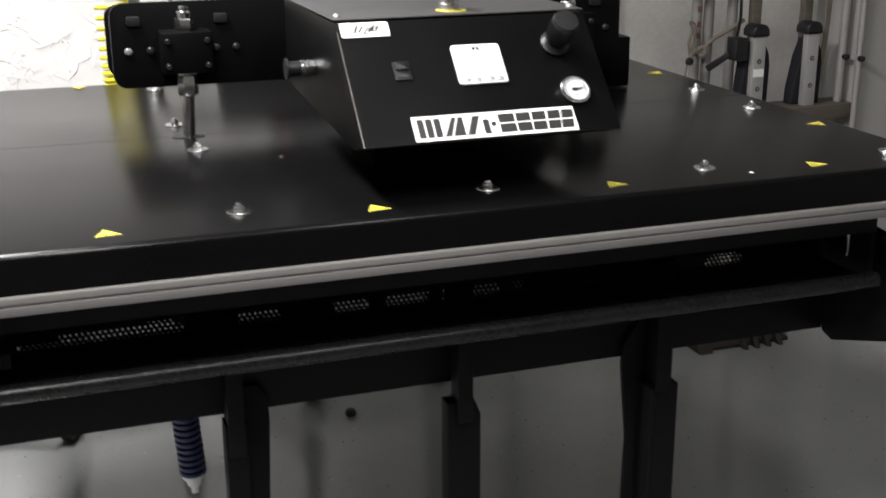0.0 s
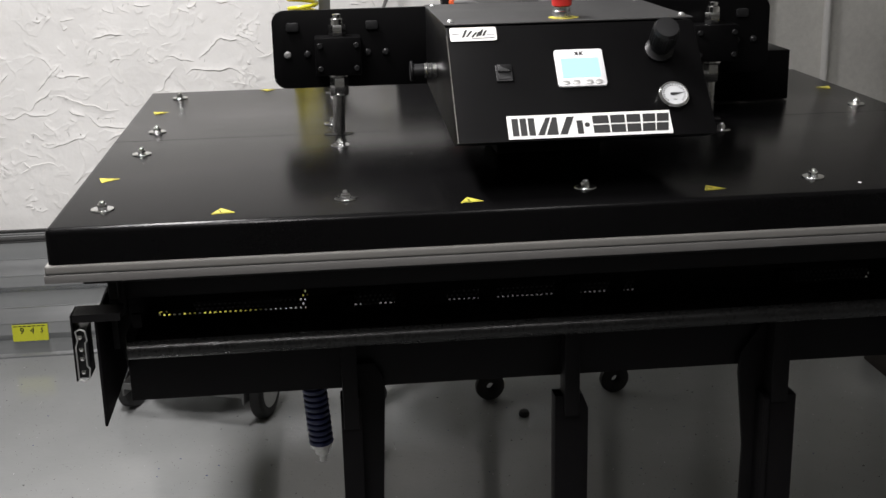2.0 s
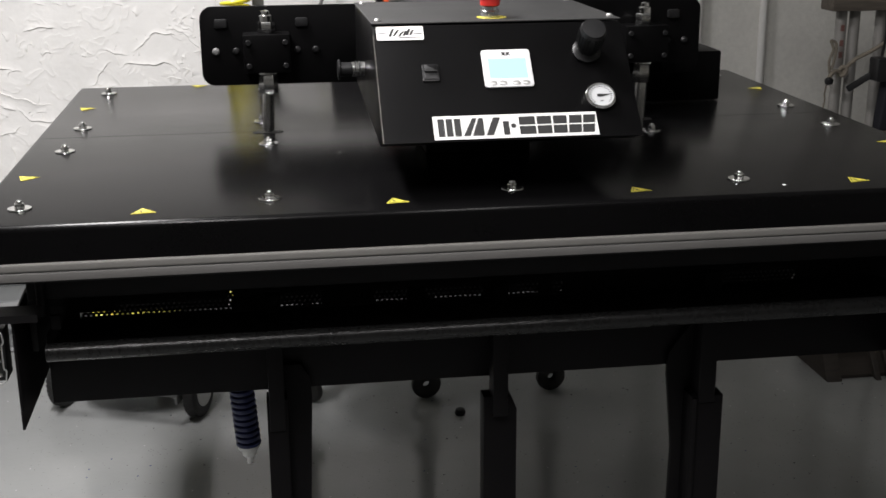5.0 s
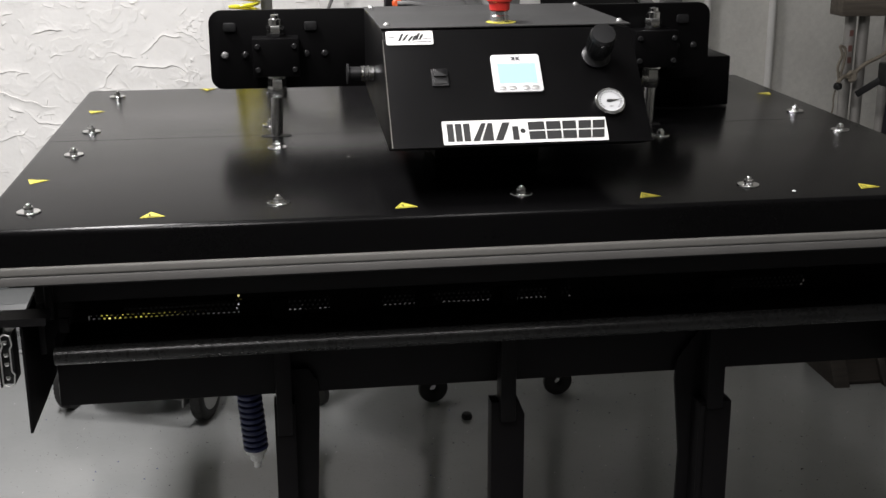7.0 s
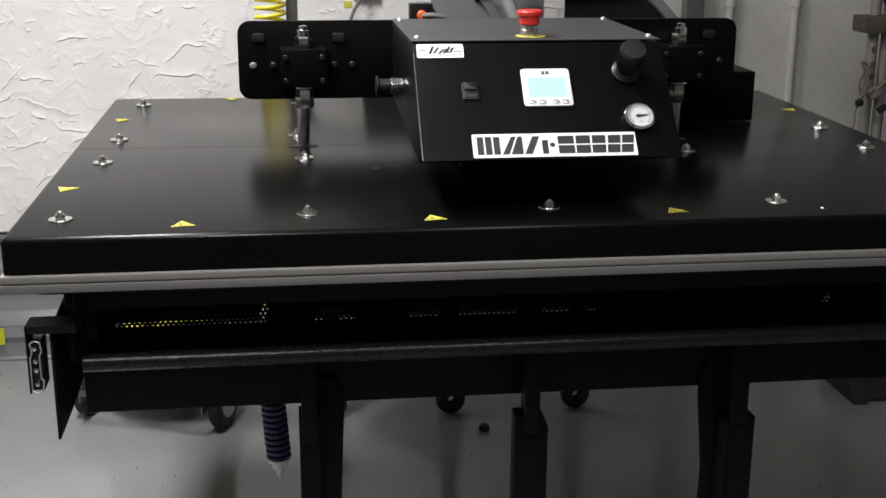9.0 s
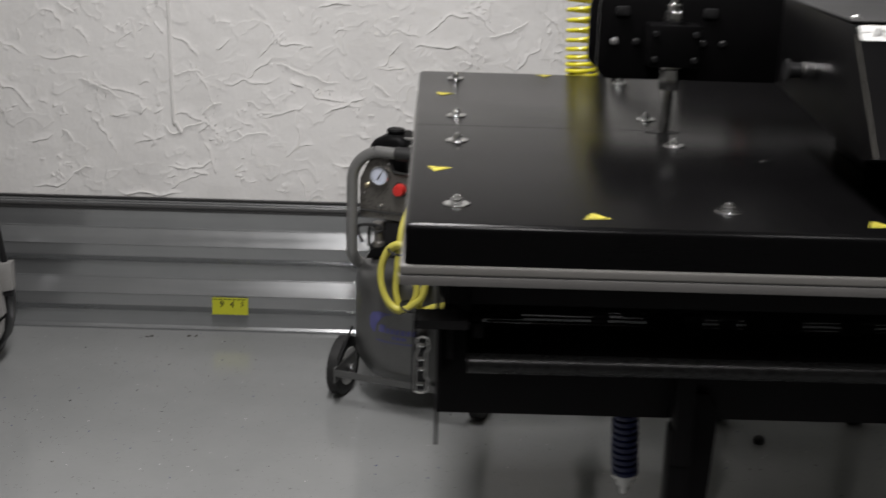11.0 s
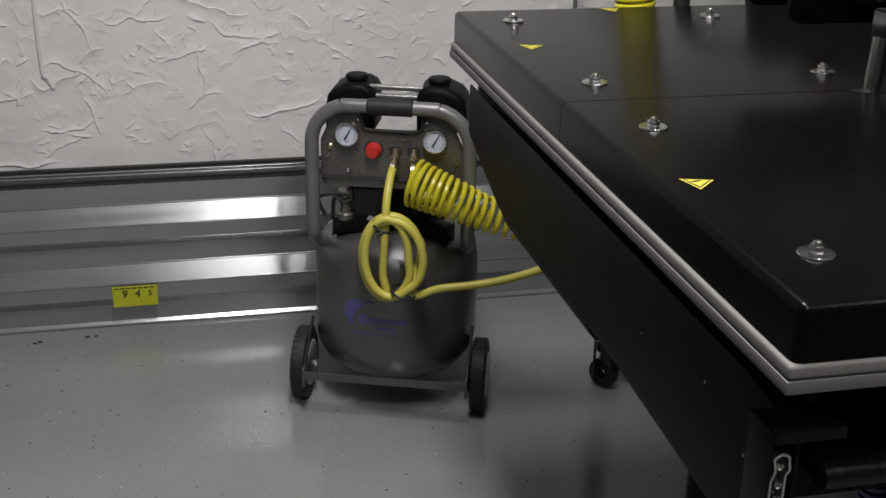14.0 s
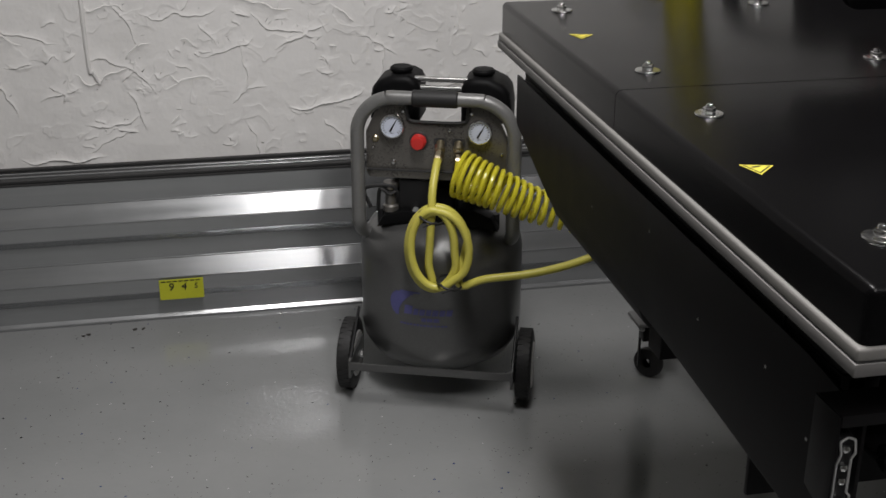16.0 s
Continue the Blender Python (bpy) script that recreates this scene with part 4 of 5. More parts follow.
part("tie_bar", rod((0.80, 2.84, 1.246), (1.20, 2.84, 1.246), 0.009), BLACK, press, "black tie bar between the tower plates")
part("cylinder_block", box(0.812, 0.988, 2.90, 3.02, 0.95, 1.268, 0.003), GREY_PAINT, press, "grey air cylinder block")
part("cylinder_cap", box(0.80, 1.0, 2.89, 3.03, 1.268, 1.285, 0.003), BLACK, press)
hose = smooth_path([(0.82, 2.82, 1.47), (0.845, 2.80, 1.36), (0.862, 2.785, 1.275), (0.885, 2.77, 1.21), (0.915, 2.77, 1.15), (0.93, 2.78, 1.06)])
part("grey_hose", tube(hose, 0.0155, 14), mottle(material("grey_hose_rubber", (0.22, 0.22, 0.215), 0.5), 20, 200), press, "thick grey hose behind the head")
eb = part("switch_box", box(0.644, 0.698, 2.80, 2.845, 1.172, 1.230, 0.002), BLACK, press, "small black switch box with an orange button")
part("orange_button", lathe([(0.009, 0), (0.012, 0.004), (0.012, 0.010), (0.008, 0.014), (0, 0.0145)], Matrix.Translation((0.671, 2.7995, 1.205)) @ pose(0, 0, 0, 90, 0, 0), 18), ORANGE, eb, "orange push button")
part("lead", tube(smooth_path([(0.672, 2.785, 1.205), (0.70, 2.775, 1.206), (0.73, 2.78, 1.195), (0.75, 2.80, 1.16), (0.75, 2.82, 1.10)]), 0.006, 10), GREY_PAINT, eb)
part("corner_post", box(0.352, 0.380, 2.90, 3.04, 0.66, 1.62, 0.002), TOWER_GREY, press, "grey steel post behind the table")
part("black_conduit", tube(smooth_path([(0.388, 2.80, 0.95), (0.390, 2.80, 1.03), (0.402, 2.80, 1.065), (0.430, 2.81, 1.095), (0.48, 2.82, 1.115), (0.56, 2.84, 1.12)]), 0.015, 12), RUBBER, press, "black rubber conduit")

# ---- hanging coil hose behind the press ----
def helix(points, r, turns, steps=14, squash=1.0, end=None):
    """A coil about a soft path, drawn out to the radius end."""
    path = smooth_path(points, 12)
    n = turns * steps
    out, side = [], None
    for i in range(n + 1):
        f = i / n * (len(path) - 1)
        k = min(int(f), len(path) - 2)
        p = path[k].lerp(path[k + 1], f - k)
        way = (path[k + 1] - path[k]).normalized()
        side = way.orthogonal().normalized() if side is None else (side - way * side.dot(way)).normalized()
        up = way.cross(side)
        a = 2 * math.pi * i / steps
        w = r + ((end or r) - r) * min(1.0, i / n / 0.75)
        out.append(p + w * (math.cos(a) * side + squash * math.sin(a) * up))
    return out


hang = helix([(0.325, 2.845, 1.60), (0.318, 2.850, 1.35), (0.314, 2.852, 1.20), (0.318, 2.850, 1.05), (0.322, 2.850, 0.96)], 0.034, 28)
hung = thing("coil_hose", Matrix.Translation((0.32, 2.85, 1.6)), "yellow coiled air hose hanging behind the press", "air hose", "yellow coil hoses")
part("coil", tube(hang, 0.0048, 8), YELLOW_COIL, hung)
part("end_fitting", hexnut((0.322, 2.85, 0.925), (0.322, 2.85, 0.958), 0.011), BRASS, hung, "brass hose fitting")
part("top_fitting", hexnut((0.325, 2.845, 1.60), (0.325, 2.845, 1.64), 0.011), BRASS, hung, "brass hose fitting")

# ---- outlet and plug on the wall ----
out = thing("wall_outlet", Matrix.Translation((0.60, 3.87, 1.2)), "white wall outlet box with a plug and grey cord", "outlet")
part("box", box(0.565, 0.645, 3.85, 3.889, 1.165, 1.290, 0.003), PAINT_WHITE, out)
part("plug", box(0.592, 0.622, 3.825, 3.8495, 1.195, 1.225, 0.004), PLASTIC, out, "dark plug")
part("cord", tube(smooth_path([(0.606, 3.832, 1.20), (0.590, 3.82, 1.165), (0.565, 3.81, 1.12), (0.545, 3.80, 1.06), (0.53, 3.79, 0.95), (0.53, 3.79, 0.75)]), 0.0055, 10), GREY_PAINT, out)
part("cord_tag", box(0.535, 0.562, 3.796, 3.806, 1.135, 1.158, 0.003), YELLOW, out, "yellow tag on the cord")

# ---- air compressor ----
AC = Matrix.Translation((-0.062, 3.238, 0)) @ pose(0, 0, 0, 0, 0, -19.5)
FORWARD = Matrix.Identity(4)
comp = thing("air_compressor", AC, "grey upright air compressor with two wheels and twin motors", "air compressor")


def cpart(name, bm, mat, parent=None, label="", smooth=35):
    bm.transform(FORWARD)
    return part(name, bm, mat, parent or comp, label, True, smooth)


TV = 0.105
cpart("tank", lathe([(0, 0.062), (0.06, 0.064), (0.12, 0.076), (0.165, 0.105), (0.183, 0.135), (0.188, 0.16), (0.1885, 0.165), (0.1885, 0.350), (0.1875, 0.355), (0.183, 0.378), (0.165, 0.405), (0.12, 0.430), (0.06, 0.441), (0, 0.443)], Matrix.Translation((0, TV, 0)), 56), TANK, label="grey metallic upright air tank")
dec = bmesh.new()


def on_tank(a, z, r=0.1893):
    return Vector((r * math.sin(a), TV - r * math.cos(a), z))


def decal(a0, a1, z0, z1, bm, n=6, skew=0.0):
    """A patch that follows the tank's side."""
    low = [bm.verts.new(on_tank(a0 + (a1 - a0) * k / n, z0)) for k in range(n + 1)]
    high = [bm.verts.new(on_tank(a0 + skew + (a1 - a0) * k / n, z1)) for k in range(n + 1)]
    for k in range(n):
        bm.faces.new((low[k], low[k + 1], high[k + 1], high[k]))


for k in range(14):
    t0, t1 = k / 14, (k + 1) / 14
    left = -0.37 - 0.14 * math.sqrt(max(0.0, 1 - (1 - 2 * t0) ** 2))
    decal(left, left + 0.24 * (1 - t0) ** 0.7 + 0.015, 0.302 - 0.062 * t1, 0.302 - 0.062 * t0, dec, 4)
for a, w, h in ((-0.32, 0.10, 0.017), (-0.205, 0.060, 0.012), (-0.13, 0.065, 0.012), (-0.05, 0.060, 0.012), (0.025, 0.07, 0.012), (0.11, 0.065, 0.012), (0.19, 0.07, 0.012)):
    decal(a, a + w, 0.246, 0.246 + h * 1.25, dec, 4, 0.016)
for a, w in ((-0.10, 0.055), (-0.035, 0.07), (0.045, 0.07)):
    decal(a, a + w, 0.231, 0.240, dec, 3)
for k in range(14):
    decal(-0.37 + 0.042 * k, -0.37 + 0.042 * k + 0.032, 0.219, 0.2235, dec, 2)
cpart("logo_mark", dec, DECAL_BLUE, label="faded blue maker's mark on the tank", smooth=0)
cpart("axle_bar", box(-0.186, 0.186, -0.085, -0.079, 0.096, 0.115, 0.001), TANK, label="grey flat axle bar")
for s in (-1, 1):
    cpart("axle_strut", box(s * 0.186 - 0.003, s * 0.186 + 0.003, -0.085, 0.06, 0.075, 0.120, 0.001), TANK)
    cpart("tank_strut", rod((s * 0.187, -0.070, 0.115), (s * 0.187, 0.040, 0.200), 0.0035, 10), PLASTIC)
    WHEEL = Matrix.Translation((s * 0.208, 0.026, 0.085))
    wh = cpart("wheel", lathe([(0.020, -0.015), (0.052, -0.017), (0.062, -0.0185), (0.067, -0.0185), (0.0785, -0.017), (0.084, -0.012), (0.085, -0.006), (0.085, 0.006), (0.084, 0.012), (0.0785, 0.017), (0.067, 0.0185), (0.062, 0.0185), (0.052, 0.017), (0.020, 0.015)], WHEEL @ pose(0, 0, 0, 0, 90, 0), 40), RUBBER, label="black rubber wheel with a grey rim")
    tread = bmesh.new()
    for k in range(36):
        for side in (-1, 1):
            m = WHEEL @ Matrix.Rotation(2 * math.pi * (k + 0.25 * side) / 36, 4, "X") @ Matrix.Translation((side * 0.0078, 0, 0.0840))
            own = bmesh.new()
            bmesh.ops.create_cube(own, size=1)
            own.transform(m @ Matrix.Diagonal((0.013, 0.0105, 0.0026, 1)))
            poured(own, tread)
    cpart("tread", tread, RUBBER, wh, smooth=0)
    cpart("rim", lathe([(0.008, -0.021), (0.045, -0.0190), (0.053, -0.0200), (0.055, -0.0175), (0.050, -0.014), (0.050, 0.014), (0.055, 0.0175), (0.053, 0.0200), (0.045, 0.0190), (0.008, 0.021)], WHEEL @ pose(0, 0, 0, 0, 90, 0), 32), RIM, wh, "silver painted rim")
    cpart("axle_nut", hexnut((s * 0.190, 0.026, 0.085), (s * 0.176, 0.026, 0.085), 0.010), CHROME, wh)
cpart("foot", rod((0, 0.24, 0.0), (0, 0.24, 0.085), 0.022), RUBBER)

# handle, grip, panel
FORWARD = Matrix.Identity(4)
R = 0.085
arc = [(-0.158, 0.05, 0.385), (-0.171, 0.025, 0.405), (-0.173, 0.005, 0.43)]
arc += [(-0.173, 0, z) for z in (0.46, 0.52, 0.58, 0.635)]
arc += [(-0.173 + R - R * math.cos(a), 0, 0.637 + R * math.sin(a)) for a in (math.pi / 2 * k / 8 for k in range(1, 9))]
full = arc + [(-x, y, z) for x, y, z in arc[::-1]]
cpart("handle", tube(smooth_path(full, 3), 0.0155, 16), TUBE_GREY, label="grey metallic tube handle")
cpart("grip", rod((-0.050, 0, 0.722), (0.050, 0, 0.722), 0.0185, 20, 0.003), RUBBER, label="black foam grip")
pan = [(-0.150, 0.535), (0.150, 0.535), (0.156, 0.55), (0.156, 0.640), (0.135, 0.685), (0.105, 0.707), (0.072, 0.709), (0.066, 0.672), (0.058, 0.664), (-0.052, 0.664), (-0.060, 0.672), (-0.066, 0.709), (-0.105, 0.707), (-0.135, 0.685), (-0.156, 0.640), (-0.156, 0.55)]
face = cpart("control_panel", prism(pan, plane_xz(0.012), 0.003, 0.0006), PANEL_STEEL, label="dark polished steel control panel")
cpart("panel_lip", tube(smooth_path([(-0.066, 0.010, 0.708), (-0.063, 0.010, 0.680), (-0.052, 0.010, 0.668), (0, 0.010, 0.666), (0.058, 0.010, 0.668), (0.069, 0.010, 0.680), (0.072, 0.010, 0.708)], 5), 0.0042, 8), RUBBER, face, "black rubber edging")
cpart("panel_skirt", box(-0.153, 0.153, 0.0045, 0.0115, 0.553, 0.557, 0.001), GASKET, face)
for gx, gz in ((-0.095, 0.657), (0.097, 0.651)):
    gm = Matrix.Translation((gx, 0.012, gz)) @ pose(0, 0, 0, 90, 0, 0)
    g = cpart("gauge", lathe([(0, 0), (0.026, 0), (0.0275, 0.004), (0.0275, 0.014), (0.0255, 0.017), (0.0235, 0.017), (0.0235, 0.0145)], gm, 32), CHROME, face, "chrome pressure gauge with a white dial")
    cpart("dial", lathe([(0, 0.0145), (0.0234, 0.0145)], gm, 32), GAUGE_FACE, g, smooth=0)
    tk = bmesh.new()
    for k in range(17):
        a = radians(-45 + 270 * k / 16)
        c, s, w = math.cos(a), math.sin(a), 0.0007
        prism([(0.0175 * c - w * s, 0.0175 * s + w * c), (0.0175 * c + w * s, 0.0175 * s - w * c), (0.0215 * c + w * s, 0.0215 * s - w * c), (0.0215 * c - w * s, 0.0215 * s + w * c)], gm @ Matrix.Translation((0, 0, 0.0147)), 0.0002, 0, tk)
    prism([(-0.0068, -0.0100), (0.0090, 0.0150), (0.0102, 0.0142), (-0.0028, -0.0124)], gm @ Matrix.Translation((0, 0, 0.0149)), 0.0004, 0, tk)
    prism([(-0.004, -0.0155), (0.004, -0.0155), (0.004, -0.0145), (-0.004, -0.0145)], gm @ Matrix.Translation((0, 0, 0.0147)), 0.0002, 0, tk)
    cpart("needle", tk, INK, g, smooth=0)
km = Matrix.Translation((-0.038, 0.012, 0.623)) @ pose(0, 0, 0, 90, 0, 0)
rk = cpart("regulator_knob", lathe([(0, 0), (0.017, 0), (0.017, 0.003), (0.0148, 0.004), (0.0148, 0.020), (0.0130, 0.024), (0, 0.025)], km, 28), RED, face, "red plastic regulator knob")
rb = bmesh.new()
for k in range(20):
    prism([(0.0146, -0.0010), (0.0158, -0.0007), (0.0158, 0.0007), (0.0146, 0.0010)], km @ Matrix.Rotation(2 * math.pi * k / 20, 4, "Z") @ Matrix.Translation((0, 0, 0.005)), 0.016, 0, rb)
cpart("rib", rb, RED, rk, smooth=0)
cpart("knob_ring", rod((-0.038, 0.0118, 0.623), (-0.038, 0.0095, 0.623), 0.0215), GASKET, face)
for fx, fz in ((0.010, 0.622), (0.050, 0.622)):
    cpart("slot_hole", prism(rounded(fx - 0.015, fx + 0.015, fz - 0.010, fz + 0.010, 0.007), plane_xz(0.0108), 0.001, 0), GASKET, face, smooth=0)
    cpart("coupler", lathe([(0, 0), (0.009, 0), (0.009, 0.010), (0.0115, 0.012), (0.0115, 0.024), (0.009, 0.026), (0.009, 0.034), (0, 0.035)], along((fx, 0.010, fz), (fx + 0.002, -0.020, fz - 0.018)), 20), BRASS, face, "nickel quick coupler")
for x, z, r in ((-0.135, 0.625, 0.008), (-0.072, 0.690, 0.005), (0.078, 0.690, 0.005), (0.030, 0.650, 0.004), (0.145, 0.600, 0.004), (-0.095, 0.572, 0.006), (-0.140, 0.605, 0.004)):
    cpart("panel_screw", lathe([(r, 0), (r, 0.002), (r * 0.6, 0.005), (0, 0.0055)], Matrix.Translation((x, 0.0118, z)) @ pose(0, 0, 0, 90, 0, 0), 12), BRASS if r > 0.007 else CHROME, face)

# motor block behind the panel
cpart("motor_body", rod((-0.11, 0.125, 0.555), (0.11, 0.125, 0.555), 0.068, 28, 0.006), PLASTIC, label="black motor body")
cpart("motor_base", box(-0.11, 0.11, 0.055, 0.195, 0.425, 0.50, 0.008), BLACK_MATT)
cpart("pressure_switch", box(-0.085, 0.000, 0.018, 0.060, 0.452, 0.530, 0.006), PLASTIC, label="black pressure switch box")
cpart("motor_saddle", prism([(-0.135, 0.418), (-0.120, 0.446), (-0.070, 0.462), (-0.020, 0.452), (0.040, 0.458), (0.085, 0.470), (0.125, 0.452), (0.140, 0.420), (0.100, 0.428), (0.060, 0.416), (0.010, 0.430), (-0.040, 0.418), (-0.090, 0.428)], plane_xz(0.004), 0.045, 0.004), SHROUD, label="black rubber-mounted motor saddle on the tank")
cpart("unloader", lathe([(0, 0), (0.018, 0), (0.018, 0.012), (0.013, 0.016), (0.013, 0.050), (0.017, 0.054), (0.017, 0.068), (0, 0.070)], Matrix.Translation((-0.105, 0.030, 0.452)), 20), PANEL_STEEL, label="dull steel unloader valve")
cpart("switch_nut", hexnut((-0.045, 0.018, 0.462), (-0.045, 0.008, 0.462), 0.009), CHROME)
cpart("check_valve", rod((0.055, 0.045, 0.43), (0.055, 0.045, 0.53), 0.016), PLASTIC)
for s in (-1, 1):
    hd = [(s * 0.046, 0.650), (s * 0.046, 0.728), (s * 0.054, 0.744), (s * 0.072, 0.753), (s * 0.108, 0.752), (s * 0.140, 0.738), (s * 0.153, 0.722), (s * 0.158, 0.69), (s * 0.158, 0.650)]
    mh = cpart("cylinder_head", prism(hd[::s], plane_xz(0.065), 0.115, 0.016, None, 4), SHROUD, label="black plastic cylinder shroud")
    cpart("air_filter", lathe([(0, 0), (0.022, 0), (0.026, 0.004), (0.026, 0.009), (0.022, 0.013), (0, 0.014)], Matrix.Translation((s * 0.092, 0.11, 0.7525)), 24), SHROUD, mh)
    cpart("mount_bracket", box(s * 0.10 - 0.018, s * 0.10 + 0.018, 0.045, 0.0648, 0.640, 0.715, 0.003), ALU, mh)
    cpart("bracket_screw", rod((s * 0.10, 0.0448, 0.700), (s * 0.10, 0.038, 0.700), 0.007, 12), CHROME, mh)
for z in (0.722, 0.742):
    cpart("crossover_tube", rod((-0.060, 0.09, z), (0.060, 0.09, z), 0.0068), CHROME, label="bright crossover tube")
for k, (a, b) in enumerate((((-0.150, 0.02, 0.46), (-0.110, 0.03, 0.44)), ((-0.135, 0.03, 0.45), (-0.09, 0.04, 0.47)))):
    mid = ((a[0] - 0.012 + 0.02 * k), 0.015, 0.505)
    cpart("wire_loop", tube(smooth_path([a, mid, (-0.105, 0.015, 0.515 - 0.02 * k), (-0.09, 0.02, 0.50), (-0.085, 0.03, 0.47)]), 0.0045, 8), RUBBER, label="black looped wire")
for x in (-0.13, -0.055, 0.09, 0.13):
    cpart("tank_stud", hexnut((x, 0.02 + abs(x) * 0.2, 0.405), (x, 0.02 + abs(x) * 0.2, 0.450), 0.010), PLASTIC)

# hoses on the compressor
def from_comp(points):
    return [AC @ FORWARD @ Vector(p) for p in points]


air = thing("air_hose", AC @ Matrix.Translation((0.02, -0.11, 0.3)), "yellow rubber air hose looped and tied with black bands", "air hose")
line = [(0.012, -0.022, 0.606), (0.010, -0.060, 0.585), (0.008, -0.095, 0.545), (0.008, -0.112, 0.49), (0.006, -0.118, 0.44), (0.004, -0.120, 0.385), (0.012, -0.118, 0.345)]
loop = []
for k in range(1, 46):
    t = k / 45
    a = -math.pi / 2 - 2 * math.pi * 2.75 * t + 0.1
    ring_r = (0.064, 0.051, 0.058)[min(int(t * 3), 2)]
    loop.append((0.019 + 0.010 * math.sin(7 * t) + ring_r * math.cos(a), -0.112 - 0.024 * math.sin(4.2 * t), 0.424 + (0.090 + 0.007 * math.cos(9 * t)) * math.sin(a)))
tail = [(0.070, -0.120, 0.345), (0.128, -0.118, 0.360), (0.235, -0.10, 0.374), (0.34, -0.06, 0.396), (0.46, 0.0, 0.443), (0.60, 0.03, 0.53), (0.72, 0.02, 0.60), (0.80, -0.02, 0.68)]
part("hose", tube(smooth_path(from_comp(line + loop + tail), 5), 0.0088, 12), YELLOW, air)
p0, p1 = from_comp([(0.0122, -0.0215, 0.6065), (0.0112, -0.040, 0.5965)])
part("ferrule", hexnut(p0, p1, 0.0108), BRASS, air, "brass hose ferrule")
for p, q in (((0.010, -0.120, 0.497), 0.026), ((0.050, -0.126, 0.350), 0.026)):
    part("tie_band", tube([AC @ FORWARD @ Vector((p[0] + q * math.cos(a), p[1] + 1.35 * q * math.sin(a), p[2] - 0.3 * q * math.cos(a))) for a in (2 * math.pi * k / 18 for k in range(19))], 0.0030, 6), RUBBER, air, "black tie band")
    part("tie_end", tube([AC @ FORWARD @ Vector((p[0] + d, p[1] - 1.35 * q - 0.003, p[2] - 0.004 + 0.5 * d)) for d in (-0.012, 0.0, 0.016)], 0.0018, 6), RUBBER, air)
spring = helix(from_comp([(0.060, -0.060, 0.577), (0.105, -0.07, 0.563), (0.15, -0.075, 0.548), (0.20, -0.07, 0.526), (0.26, -0.06, 0.504), (0.34, -0.05, 0.484), (0.46, -0.03, 0.478)]), 0.049, 20, 20, 1.0, 0.031)
lead = smooth_path(from_comp([(0.054, -0.022, 0.602), (0.054, -0.045, 0.585), (0.052, -0.07, 0.555)]), 4) + spring
coil = thing("coil_hose", AC @ Matrix.Translation((0.2, -0.05, 0.45)), "yellow coiled air hose stretched from the compressor to the press", "air hose", "yellow coil hoses")
part("coil", tube(lead, 0.0054, 8), YELLOW_COIL, coil)
p0, p1 = from_comp([(0.0535, -0.0215, 0.6035), (0.0542, -0.037, 0.5925)])
part("end_fitting", hexnut(p0, p1, 0.0085), BRASS, coil, "brass hose fitting")

# ---- pressure washer by the wall ----
PW = Matrix.Translation((-1.33, 3.48, 0))
wash = thing("pressure_washer", PW, "black pressure washer with a lance and small wheels", "pressure washer")


def wpart(name, bm, mat, parent=None, label="", smooth=35):
    return part(name, bm, mat, parent or wash, label, True, smooth)


wpart("body", prism([(-0.24, 0.03), (-0.02, 0.0), (0.020, 0.0), (0.026, 0.12), (0.020, 0.25), (0.026, 0.34), (0.004, 0.40), (-0.03, 0.47), (-0.24, 0.52)], plane_xz(-0.055), 0.195, 0.012, None, 3), PLASTIC, label="black plastic body")
wpart("base_foot", prism([(0.0, 0.0), (0.022, 0.0), (0.086, 0.092), (0.101, 0.150), (0.108, 0.245), (0.085, 0.26), (0.03, 0.20)], plane_xz(-0.055), 0.075, 0.006, None, 2), PLASTIC, label="black curved foot")
grip = wpart("handle", prism([(-0.115, 0.43), (-0.020, 0.43), (-0.026, 0.533), (-0.035, 0.562), (-0.078, 0.545)], plane_xz(-0.03), 0.05, 0.008, None, 2), PLASTIC, label="black pull handle with an open grip")
wpart("grip_bar", tube(smooth_path([(-0.092, 0.0, 0.53), (-0.068, 0.0, 0.60), (-0.044, 0.0, 0.648), (-0.026, 0.0, 0.664), (-0.006, 0.0, 0.664), (0.000, 0.0, 0.650)]), 0.017, 12), PLASTIC, grip)
wpart("grip_stay", tube(smooth_path([(0.000, 0.0, 0.655), (-0.006, 0.0, 0.61), (-0.016, 0.0, 0.565), (-0.036, 0.0, 0.53)]), 0.0095, 10), PLASTIC, grip)
wpart("hose_hoop", tube(smooth_path([(0.004, -0.07, 0.46), (0.008, -0.07, 0.52), (0.016, -0.07, 0.560), (0.029, -0.07, 0.574), (0.041, -0.07, 0.562), (0.050, -0.07, 0.52), (0.056, -0.07, 0.45), (0.058, -0.07, 0.38), (0.052, -0.072, 0.30), (0.042, -0.075, 0.20), (0.036, -0.07, 0.10)]), 0.0145, 12), RUBBER, label="thick black hose bent in a loop")
wpart("cable", tube(smooth_path([(0.018, -0.06, 0.40), (0.048, -0.092, 0.36), (0.058, -0.09, 0.30), (0.040, -0.085, 0.24), (0.030, -0.085, 0.17)]), 0.006, 8), RUBBER)
wpart("cable", tube(smooth_path([(0.034, -0.06, 0.39), (0.072, -0.085, 0.335), (0.062, -0.09, 0.28), (0.046, -0.09, 0.20), (0.048, -0.07, 0.12)]), 0.006, 8), RUBBER)
wpart("cable", tube(smooth_path([(0.002, -0.06, 0.33), (0.014, -0.075, 0.27), (0.006, -0.07, 0.20)]), 0.005, 8), RUBBER)
